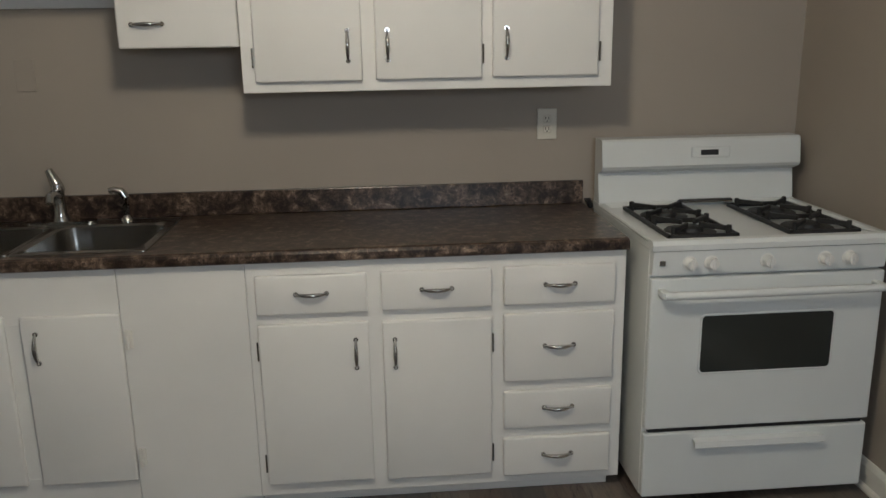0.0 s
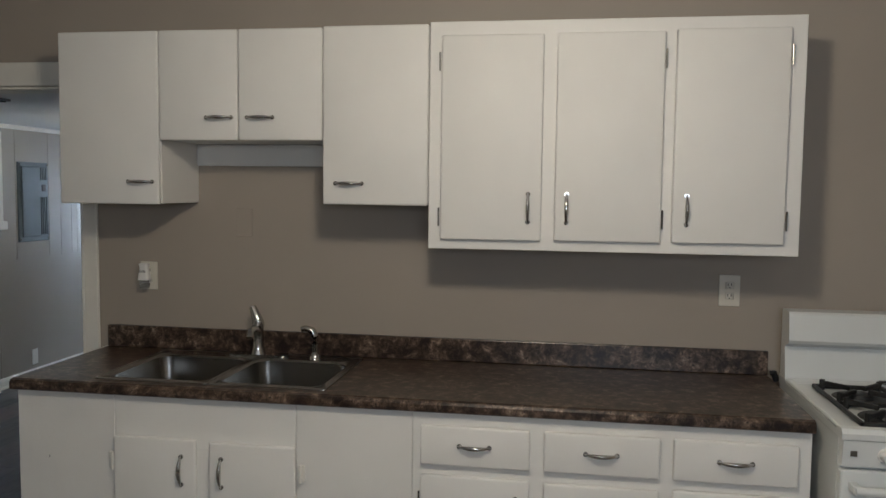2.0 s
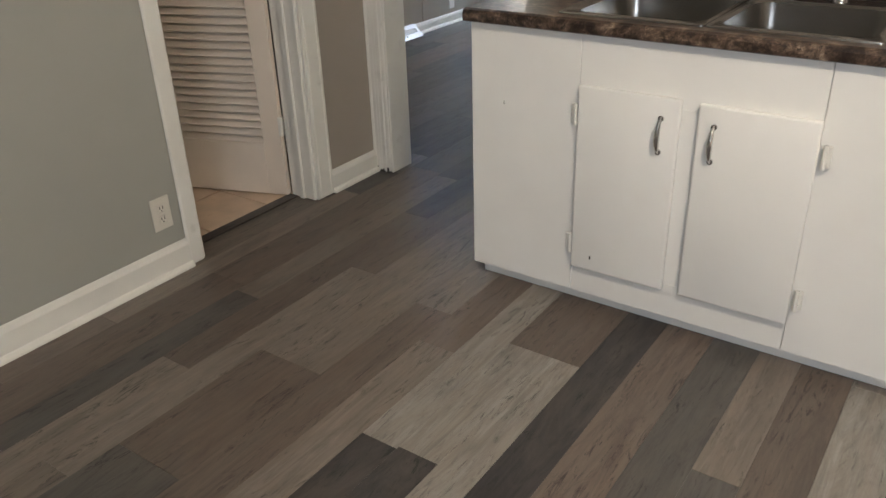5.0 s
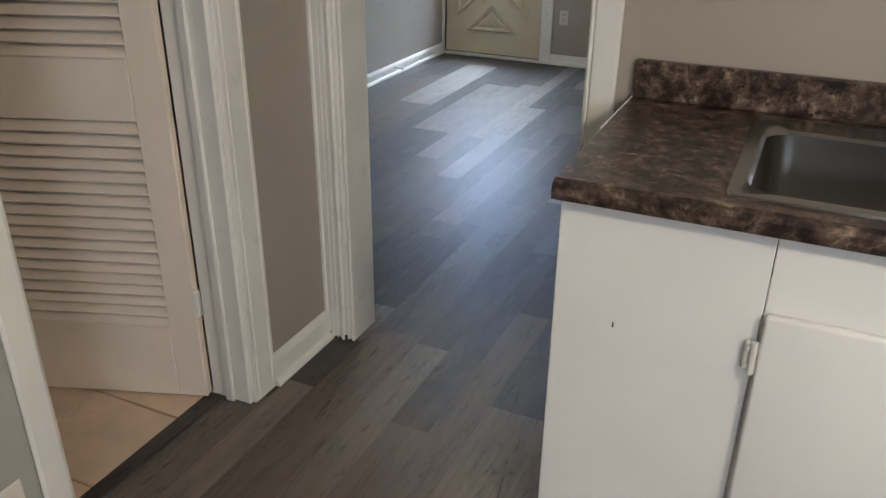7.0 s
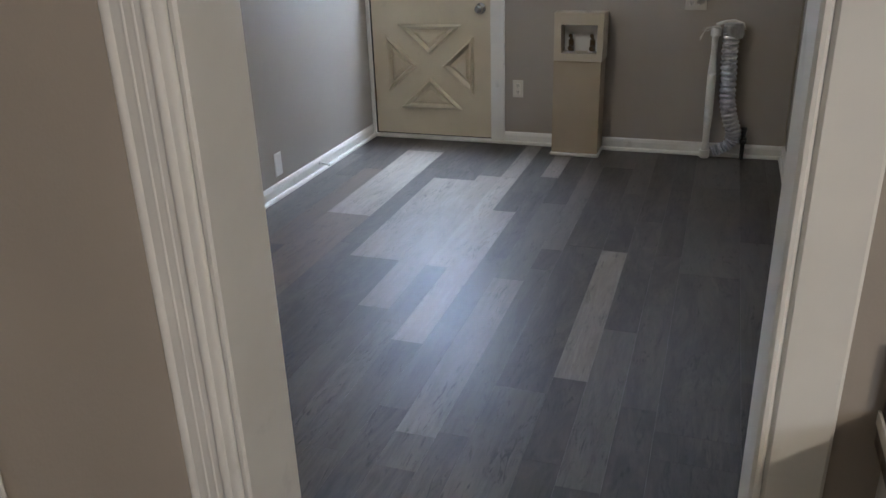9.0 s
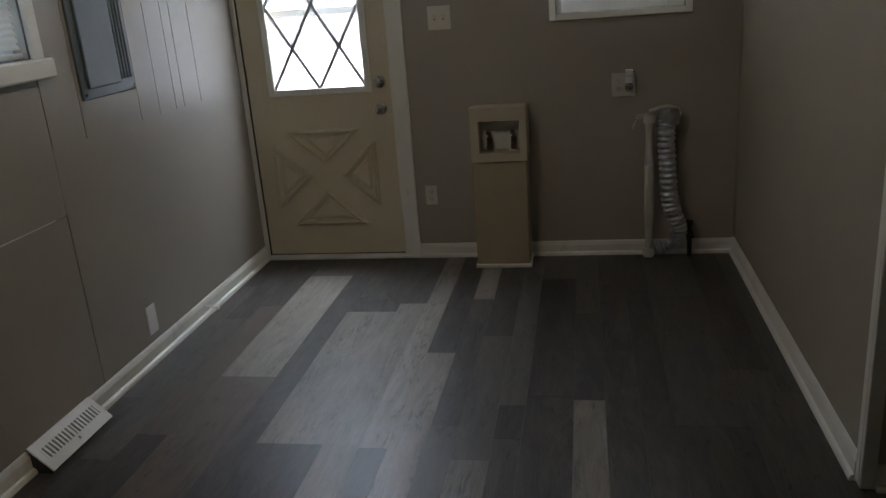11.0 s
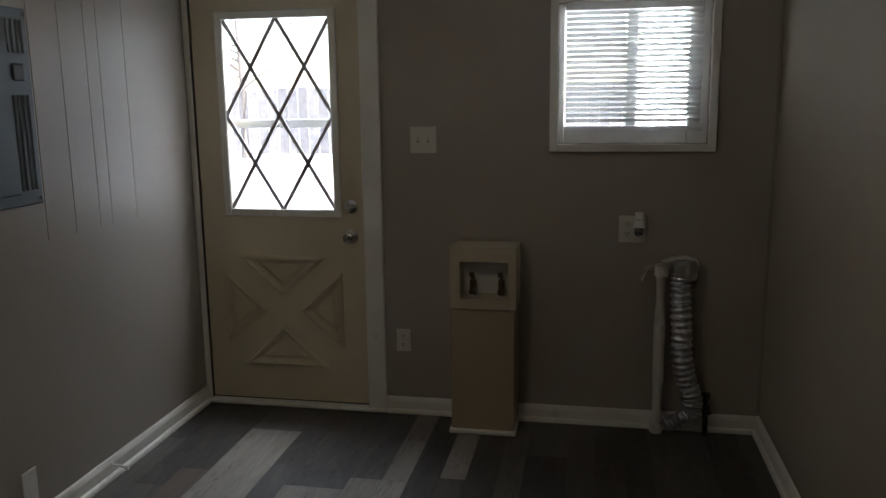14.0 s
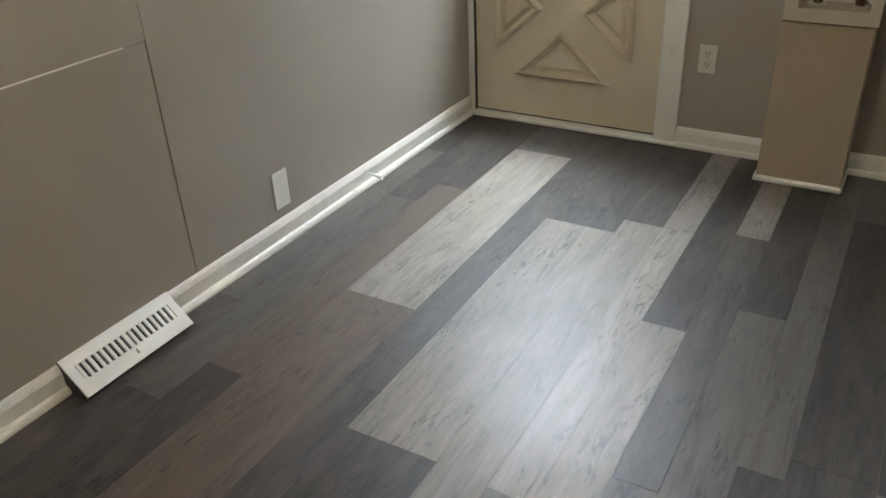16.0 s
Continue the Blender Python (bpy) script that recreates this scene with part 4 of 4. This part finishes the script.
def freshener(m, tall):
    """Plug-in air freshener: white cap over a clear bottle."""
    o = thing("air_freshener", "white plug-in air freshener with a clear oil bottle", "air freshener", "plug-in fresheners")
    o.matrix_world = m
    bm = bmesh.new()
    loft(bm, [[Vector((p.x, p.y - 0.030, z)) for p in rounded(-w, w, -d, d, 0, 0.010)] for z, w, d in ((-0.008, 0.024, 0.020), (0.020, 0.020, 0.019), (0.042, 0.016, 0.016), (tall - 0.004, 0.020, 0.018), (tall, 0.017, 0.015))])
    c = part("cap", bm, WHITEPL, o, smooth=True)
    for k in range(5):
        part("slit", B(-0.012 + k * 0.006 - 0.001, -0.012 + k * 0.006 + 0.001, -0.0508, -0.047, 0.024, 0.034), TAPE, c)
    part("plug", B(-0.013, 0.013, -0.014, -0.006, -0.022, 0.012), WHITEPL, o)
    bm = bmesh.new()
    revolve(bm, [(0.012, -0.008), (0.020, -0.014), (0.022, -0.030), (0.018, -0.040), (0.010, -0.043)], (0, -0.030, 0), 18)
    part("bottle", bm, GLASS, o, "clear glass bottle", smooth=True)


outlet("ivory duplex outlet on the kitchen wall", pose(2.536, -0.001, 1.229))
outlet("ivory duplex outlet holding a plug-in freshener", pose(0.186, -0.001, 1.220))
freshener(pose(0.183, -0.008, 1.212), 0.062)
outlet("blank plate painted over in wall colour", pose(0.610, -0.001, 1.450), WALL, "blank", 0.07, 0.115)
outlet("ivory duplex outlet low on the west wall", pose(XL + 0.001, -1.18, 0.238, 0, 0, 90), PLASTIC)
outlet("ivory double light switch beside the door", pose(-1.292, LY - 0.001, 1.293), PLASTIC, "switch", 0.118, 0.118)
outlet("ivory duplex outlet near the floor", pose(-1.402, LY - 0.001, 0.358), PLASTIC, w=0.066, h=0.108)
outlet("ivory double outlet holding a plug-in freshener", pose(-0.368, LY - 0.001, 0.905), PLASTIC, w=0.118, h=0.118)
freshener(pose(-0.342, LY - 0.008, 0.925), 0.058)
outlet("white blank plate on the panelled wall", pose(LX + 0.0065, 2.822, 0.180, 0, 0, 90), WHITEPL, "blank", 0.07, 0.125)

# ---- electrical panel ----
panel = thing("breaker_panel", "grey steel electrical breaker panel set on the wall", "electrical panel")
px = LX + 0.0065
part("cover", B(px, px + 0.012, 2.655, 3.030, 1.135, 1.780, bevel=0.004), GREYMETAL, panel)
lid = part("lid", B(px + 0.0122, px + 0.024, 2.690, 2.915, 1.175, 1.745, bevel=0.004), GREYMETAL, panel)
part("latch", B(px + 0.0242, px + 0.030, 2.925, 2.975, 1.545, 1.60, bevel=0.003), BLACK, panel, "black latch")
for k in range(4):
    y = 2.925 + 0.023 * k
    for z0, z1 in ((1.185, 1.50), (1.635, 1.742)):
        part("rib", B(px + 0.0122, px + 0.021, y, y + 0.011, z0, z1, bevel=0.003), GREYMETAL, panel)
for y, z in ((2.672, 1.155), (3.012, 1.155), (2.672, 1.76), (3.012, 1.76)):
    part("screw", C((px + 0.012, y, z), (px + 0.016, y, z), 0.006, n=10), CHROME, panel)

# ---- washer box on its column ----
col = thing("washer_box_column", "tan boxed column with washer valve box", "washer box")
part("column", B(-1.142, -0.862, 3.925, LY - 0.001, 0.018, 0.572, bevel=0.003), TAN, col)
part("shoe_strip", B(-1.150, -0.853, 3.905, LY - 0.016, 0.001, 0.018, bevel=0.004), TRIM, col, "white shoe strip")
bm = bmesh.new()
for a in ((-1.139, -1.098, 0.575, 0.838), (-0.888, -0.855, 0.575, 0.838), (-1.098, -0.888, 0.575, 0.618), (-1.098, -0.888, 0.783, 0.838)):
    box(bm, a[0], a[1], 3.912, LY - 0.001, a[2], a[3])
box(bm, -1.098, -0.888, 4.03, LY - 0.001, 0.618, 0.783)
vb = part("valve_box", bm, BOXTAN, col, "cream valve box")
part("back_plate", B(-1.097, -0.889, 4.024, 4.0295, 0.619, 0.765, bevel=0.001), WHITEPL, vb, "white back plate")
part("rim", B(-1.142, -0.851, 3.909, 3.99, 0.838, 0.852, bevel=0.003), BOXTAN, col)
for x in (-1.050, -0.925):
    bm = bmesh.new()
    cyl(bm, (x, 3.985, 0.622), (x, 3.985, 0.690), 0.015, n=14)
    cyl(bm, (x, 3.985, 0.650), (x, 3.940, 0.645), 0.015, 0.013, n=14)
    cyl(bm, (x, 3.985, 0.690), (x, 3.985, 0.706), 0.009, n=10)
    box(bm, x - 0.016, x + 0.006, 3.978, 3.992, 0.702, 0.722, bevel=0.003)
    part("valve", bm, BRASS, vb, "dark brass valve")
    part("supply_collar", C((x, 3.985, 0.618), (x, 3.985, 0.624), 0.026, n=16), WHITEPL, vb)

# ---- drain pipe and dryer duct ----
pipe = thing("drain_pipe", "off-white plastic standpipe beside the duct", "pipe")
bm = bmesh.new()
tube(bm, [(-0.243, 4.055, 0.002), (-0.243, 4.055, 0.25), (-0.245, 4.055, 0.50), (-0.245, 4.055, 0.765)], 0.024, 18)
part("tube", bm, PVC, pipe, smooth=True)
for z in (0.03, 0.735):
    part("coupling", C((-0.244, 4.055, z - 0.02), (-0.244, 4.055, z + 0.02), 0.029, n=18), PVC, pipe)
bm = bmesh.new()
for k in range(9):
    a = random.uniform(2.2, 4.3)
    tube(bm, [(-0.255, 4.05, 0.765), (-0.27 + 0.03 * math.cos(a), 4.035, 0.755 + 0.02 * math.sin(a)), (-0.275 + 0.055 * math.cos(a), 4.03, 0.74 + 0.05 * math.sin(a * 1.7))], 0.0011, 5)
part("frayed_strings", bm, PVC, pipe, "loose frayed strings")
duct = thing("dryer_duct", "crinkled foil dryer duct bent along the wall", "duct")
bm = bmesh.new()
path = [Vector(p) for p in ((-0.155, 4.09, 0.765), (-0.158, 4.06, 0.745), (-0.160, 4.045, 0.70), (-0.160, 4.045, 0.60), (-0.152, 4.045, 0.48), (-0.146, 4.045, 0.36), (-0.125, 4.045, 0.26), (-0.095, 4.045, 0.17), (-0.100, 4.045, 0.11), (-0.150, 4.045, 0.07), (-0.205, 4.04, 0.045))]
fine, radii = [], []
N = 150
for k in range(N + 1):
    s = k / N * (len(path) - 1)
    i = min(int(s), len(path) - 2)
    f = s - i
    p0, p1, p2, p3 = path[max(i - 1, 0)], path[i], path[i + 1], path[min(i + 2, len(path) - 1)]
    fine.append(0.5 * (2 * p1 + (p2 - p0) * f + (2 * p0 - 5 * p1 + 4 * p2 - p3) * f * f + (3 * p1 - p0 - 3 * p2 + p3) * f ** 3))
    radii.append((0.041 if k < 118 else 0.030) + (0.0045 if k % 4 < 2 else -0.002) + random.uniform(-0.0015, 0.0015))
tube(bm, fine, radii, 20)
part("hose", bm, FOIL, duct, smooth=False)
bm = bmesh.new()
revolve(bm, [(0.050, -0.02), (0.056, 0), (0.055, 0.045), (0.045, 0.062), (0.020, 0.066)], (-0.150, 4.055, 0.725), 20)
part("taped_collar", bm, TAPE, duct, "grey duct tape collar")
bm = bmesh.new()
tube(bm, [(-0.245, 4.05, 0.775), (-0.20, 4.045, 0.792), (-0.15, 4.045, 0.797), (-0.105, 4.05, 0.78), (-0.095, 4.055, 0.75)], 0.010, 10)
part("strap", bm, PVC, duct, "off-white strap")
gas = thing("gas_valve", "dark iron gas stub with shut-off valve", "valve")
bm = bmesh.new()
cyl(bm, (-0.035, 4.06, 0.002), (-0.035, 4.06, 0.17), 0.012, n=12)
cyl(bm, (-0.035, 4.06, 0.10), (-0.035, 4.06, 0.135), 0.020, n=8)
cyl(bm, (-0.035, 4.06, 0.17), (-0.035, 4.06, 0.195), 0.017, n=8)
cyl(bm, (-0.035, 4.06, 0.118), (-0.035, 4.025, 0.118), 0.008, n=8)
box(bm, -0.055, -0.015, 4.018, 4.026, 0.112, 0.124, bevel=0.002)
part("stub", bm, IRON, gas)

# ---- floor register, door stop, ceiling lamp, ceiling register ----
reg = thing("floor_register", "white steel baseboard heat register", "heat register")
reg.matrix_world = Matrix.Translation((LX + 0.010, 2.125, 0.088)) @ Matrix.Rotation(radians(44), 4, "Y")
L2, D2 = 0.178, 0.116
bm = bmesh.new()
for a in ((0, D2, -L2, -L2 + 0.025), (0, D2, L2 - 0.025, L2), (0, 0.032, -L2 + 0.025, L2 - 0.025), (D2 - 0.040, D2, -L2 + 0.025, L2 - 0.025), (0.032, D2 - 0.04, -0.006, 0.006)):
    box(bm, a[0], a[1], a[2], a[3], 0, 0.006)
part("faceplate", bm, WHITEPL, reg)
# black sheet behind the fins, colouring in the shade inside
part("cavity_shade", B(0.03, D2 - 0.038, -L2 + 0.02, L2 - 0.02, -0.006, -0.002), BLACK, reg)
for k in range(17):
    y = -L2 + 0.032 + k * (2 * L2 - 0.064) / 16
    if abs(y) > 0.008:
        part("fin", B(0.031, D2 - 0.039, y - 0.0045, y + 0.0045, -0.002, 0.0045), WHITEPL, reg)
part("damper_lever", B(D2 - 0.03, D2 - 0.018, -0.004, 0.004, 0.006, 0.016, bevel=0.001), WHITEPL, reg)
part("side_cheek", B(0, D2, -L2, -L2 + 0.003, -0.05, 0), BLACK, reg)

stop = thing("spring_door_stop", "white spring door stop on the baseboard", "door stop")
bm = bmesh.new()
cyl(bm, (LX + 0.018, 3.27, 0.055), (LX + 0.075, 3.27, 0.048), 0.005, n=10)
cyl(bm, (LX + 0.075, 3.27, 0.048), (LX + 0.092, 3.27, 0.046), 0.009, n=12)
cyl(bm, (LX + 0.018, 3.27, 0.055), (LX + 0.026, 3.27, 0.054), 0.011, n=12)
part("spring", bm, WHITEPL, stop)

lampo = thing("ceiling_lamp", "lit frosted glass dome ceiling lamp with bronze finial", "lamp", at=(0, 0, 0))
lc = (-1.30, 2.20, 0)
bm = bmesh.new()
revolve(bm, [(0.165, LC - 0.001), (0.172, LC - 0.012), (0.168, LC - 0.022), (0.150, LC - 0.026)], lc, 40)
part("pan", bm, BRASS, lampo, "bronze pan", smooth=True)
bm = bmesh.new()
loft(bm, [[Vector((lc[0] + r * math.cos(2 * math.pi * k / 40), lc[1] + r * math.sin(2 * math.pi * k / 40), z)) for k in range(40)] for r, z in ((0.155, LC - 0.027), (0.150, LC - 0.045), (0.130, LC - 0.072), (0.095, LC - 0.093), (0.050, LC - 0.104), (0.008, LC - 0.107))], False)
shade = part("shade", bm, LAMPGLASS, lampo, "lit frosted glass", smooth=True)
shade.visible_shadow = False
bm = bmesh.new()
revolve(bm, [(0.006, LC - 0.105), (0.018, LC - 0.110), (0.018, LC - 0.116), (0.008, LC - 0.122), (0.010, LC - 0.130), (0.004, LC - 0.136)], lc, 18)
part("finial", bm, BRASS, lampo, smooth=True)

creg = thing("ceiling_register", "dark ceiling vent grille", "vent")
part("frame", B(-1.30, -1.12, 0.72, 0.90, LC - 0.014, LC - 0.001, bevel=0.003), TAPE, creg)
for k in range(7):
    part("slat", B(-1.285, -1.135, 0.737 + k * 0.022, 0.747 + k * 0.022, LC - 0.020, LC - 0.0142), BLACK, creg)

kl = thing("ceiling_lamp", "round kitchen ceiling lamp with glass shade", "lamp")
bm = bmesh.new()
revolve(bm, [(0.15, KC - 0.001), (0.155, KC - 0.02), (0.14, KC - 0.03)], (1.75, -2.05, 0), 32)
part("pan", bm, BRASS, kl, smooth=True)
bm = bmesh.new()
loft(bm, [[Vector((1.75 + q * math.cos(2 * math.pi * k / 32), -2.05 + q * math.sin(2 * math.pi * k / 32), z)) for k in range(32)] for q, z in ((0.138, KC - 0.031), (0.13, KC - 0.07), (0.10, KC - 0.11), (0.05, KC - 0.135), (0.006, KC - 0.14))], False)
part("shade", bm, LAMPGLASS, kl, "lit frosted glass", smooth=True).visible_shadow = False

# ---- outside ----
GROUND = tagged(part("ground", B(-60, 60, -60, 90, -0.40, -0.30), SNOW), "pale bright paving and yard", "ground", kind="structure")
tagged(part("pavement", B(-3.4, -0.6, LY + 0.14, LY + 2.2, -0.298, -0.02, bevel=0.01), SNOW), "pale concrete stoop outside the door", "stoop", kind="structure")
fence = thing("fence", "weathered grey board fence across the yard", "fence")
for k in range(70):
    x = -22 + k * 0.36
    part("fence_board", B(x, x + 0.33, 27.0, 27.03, -0.30, 1.9 + random.uniform(-0.05, 0.05), bevel=0.004), FENCE, fence)
for z in (0.1, 1.2):
    part("fence_rail", B(-22, 3.2, 27.031, 27.08, z, z + 0.09), FENCE, fence)


def tree(x, y, h, seed):
    rnd = random.Random(seed)
    t = thing("tree", "bare-limbed tree with sparse dry leaves", "tree", "yard trees")
    bm, lf = bmesh.new(), bmesh.new()
    tube(bm, [(x, y, -0.31), (x + 0.05, y, h * 0.3), (x - 0.05, y, h * 0.6), (x, y, h)], [0.13, 0.10, 0.06, 0.015], 10)
    for k in range(34):
        z = h * rnd.uniform(0.25, 0.95)
        a, l = rnd.uniform(0, 6.28), h * rnd.uniform(0.15, 0.42)
        e = Vector((x + l * math.cos(a), y + l * math.sin(a), z + l * rnd.uniform(0.1, 0.7)))
        m1 = Vector((x, y, z)).lerp(e, 0.5) + Vector((0, 0, 0.08))
        tube(bm, [(x, y, z), m1, e], [0.035, 0.02, 0.005], 6)
        for j in range(26):
            c = Vector((x, y, z)).lerp(e, rnd.uniform(0.3, 1.05)) + Vector([rnd.gauss(0, 0.16) for _ in range(3)])
            d = [Vector([rnd.gauss(0, 0.04) for _ in range(3)]) for _ in range(3)]
            lf.faces.new([lf.verts.new(c + q) for q in d])
    part("trunk", bm, BARK, t)
    part("crown", lf, LEAF, t)


for tx, ty, th, seed in ((-11.6, 25.0, 6.5, 3), (-7.2, 25.5, 5.6, 4), (-5.4, 24.0, 6.0, 5), (0.5, 24.5, 5.6, 6), (-13.5, 25.0, 6.8, 7)):
    tree(tx, ty, th, seed)

# ---- floors ----
structure("floor", B(LX - 0.12, XR + 0.12, YB - 0.12, LY + 0.12, -0.10, -0.007), SUBFLOOR, "dark underlay below the planks", "floor")
floor = bpy.data.objects["floor"]
tagged(floor, "grey-brown weathered vinyl plank floor in mixed widths")
# columns of planks: edges across the floor
EDGES = [-2.42, -2.29, -2.17, -2.05, -1.81, -1.70, -1.46, -1.33, -1.23, -1.11, -1.01, -0.885, -0.79, -0.62, -0.51, -0.39, -0.28, -0.04, 0.10, 0.227, 0.34, 0.46, 0.575, 0.705, 0.85, 0.985,
         1.10, 1.238, 1.385, 1.49, 1.60, 1.74, 1.90, 2.02, 2.15, 2.30, 2.42, 2.56, 2.70, 2.84, 2.98, 3.12, 3.26, 3.40, 3.545]
# joints that can be told apart: column -> [(start, end, tone)]
KNOWN = {-2.05: [(2.65, 3.82, "L"), (1.43, 2.65, "M")], -1.70: [(2.165, 3.32, "L"), (0.95, 2.165, "D")], -1.46: [(0.55, 1.72, "G"), (1.72, 3.42, "L")], -1.33: [(3.42, 4.12, "L"), (2.15, 3.42, "L")],
         -1.23: [(1.50, 2.88, "L"), (2.88, 4.05, "D")], -1.11: [(3.47, 4.12, "L"), (2.30, 3.47, "D"), (1.1, 2.30, "G")], -1.01: [(0.99, 2.10, "S"), (2.10, 3.05, "G")],
         -0.62: [(1.41, 2.50, "L"), (2.50, 3.29, "D"), (3.29, 4.12, "G")], -0.28: [(2.335, 3.486, "G"), (1.2, 2.335, "D"), (-1.35, -0.14, "B")], -1.81: [(2.30, 3.50, "D")], -2.17: [(2.2, 3.4, "M")],
         -0.885: [(-1.5, -0.28, "B"), (-0.28, 0.0, "D"), (0.0, 0.24, "S"), (0.24, 1.02, "D"), (2.45, 3.80, "G")], -0.51: [(1.78, 2.91, "D"), (2.91, 4.1, "D")],
         0.227: [(-1.48, -0.25, "L"), (-2.7, -1.48, "D")], 0.34: [(-1.47, -0.92, "L"), (-2.7, -1.47, "D")], 0.46: [(-0.92, 0.25, "M"), (-2.1, -0.92, "L")],
         0.575: [(-1.54, -0.32, "D"), (-2.75, -1.54, "B")], 0.705: [(-1.6, -0.4, "M")], 0.85: [(-1.62, -0.4, "G")], 0.985: [(-1.15, 0, "B"), (-2.35, -1.15, "G")], 1.10: [(-1.5, -0.3, "M")],
         1.238: [(-1.9, -0.6, "L")], 1.385: [(-1.9, -0.6, "M")], 1.49: [(-1.04, 0, "L"), (-2.2, -1.04, "D")], -0.79: [(-2.3, -1.1, "M"), (-1.1, 0.1, "M")], -0.39: [(-2.0, -0.8, "B"), (-0.8, 0.4, "M")]}
rnd = random.Random(11)
TONES = {"B": TANPLANK, "S": SOFTPLANK, "L": LIGHTPLANK, "M": MIDPLANK, "D": DARKPLANK, "G": GREYPLANK}
plank_mesh = {}


def plank(x0, x1, y0, y1, tone):
    """One plank with eased edges; those of one size share their mesh."""
    if y1 - y0 < 0.02:
        return
    key = (round(x1 - x0, 3), round(y1 - y0, 2), tone)
    if key not in plank_mesh:
        w, l, g, e = (x1 - x0) / 2 - 0.0002, (y1 - y0) / 2 - 0.0003, -0.006, 0.0004
        bm = bmesh.new()
        loft(bm, [[Vector((sx * (w - i), sy * (l - i), z)) for sx, sy in ((-1, -1), (1, -1), (1, 1), (-1, 1))] for z, i in ((g, 0), (-e, 0), (0, e))])
        ob = part("plank", bm, TONES[tone], floor)
        plank_mesh[key] = ob.data
    else:
        ob = new("plank", plank_mesh[key])
        ob.parent = floor
    ob.location = ((x0 + x1) / 2, (y0 + y1) / 2, 0)


for x0, x1 in zip(EDGES, EDGES[1:]):
    lo, hi = (YB, LY + 0.02) if x0 > -1.05 else (0.0, LY + 0.02)
    if x1 > 0.25:
        hi = 2.02
    if x1 > 1.95:
        hi = 0.0
    known = sorted(KNOWN.get(x0, []))
    y = lo + rnd.uniform(-1.0, 0)
    spans = []
    while y < hi:
        nxt = y + rnd.choice((1.21, 1.21, 0.9))
        hit = [k for k in known if k[0] < nxt and k[1] > y + 0.001]
        if hit:
            k = hit[0]
            if k[0] > y + 0.001:
                spans.append((y, k[0], rnd.choice("BMMDBM" if y < -0.3 else "GDD")))
            spans.append(k)
            y = k[1]
        else:
            south = (y + nxt) / 2 < 0.1
            spans.append((y, nxt, rnd.choice("BMBMMG" if south else "GDDDGD")))
            y = nxt
    for a, b, tone in spans:
        a, b = max(a, lo), min(b, hi)
        if b > a:
            plank(x0, x1, a, b, tone)

tfloor = structure("floor_tiled_room", B(-2.42, -1.0, -2.2, 0.0, -0.0065, -0.003), GROUT, "beige ceramic tile floor with brown joints", "floor")
tile = None
for i in range(5):
    for j in range(8):
        x, y = -1.035 - 0.305 * i, -0.12 - 0.305 * j
        if y < -2.1:
            continue
        if tile is None:
            bm = bmesh.new()
            loft(bm, [[Vector((sx * (0.149 - q), sy * (0.149 - q), z)) for sx, sy in ((-1, -1), (1, -1), (1, 1), (-1, 1))] for z, q in ((-0.003, 0), (0.004, 0), (0.006, 0.002))])
            tile = part("tile", bm, TILE, tfloor)
            ob = tile
        else:
            ob = new("tile", tile.data)
            ob.parent = tfloor
        ob.location = (x - 0.152, y, 0)
board("trim_threshold", "dark wooden threshold strip", -1.05, -1.0, -1.03, -0.44, 0.0005, 0.008, bevel=0.002, material=DARKPLANK)
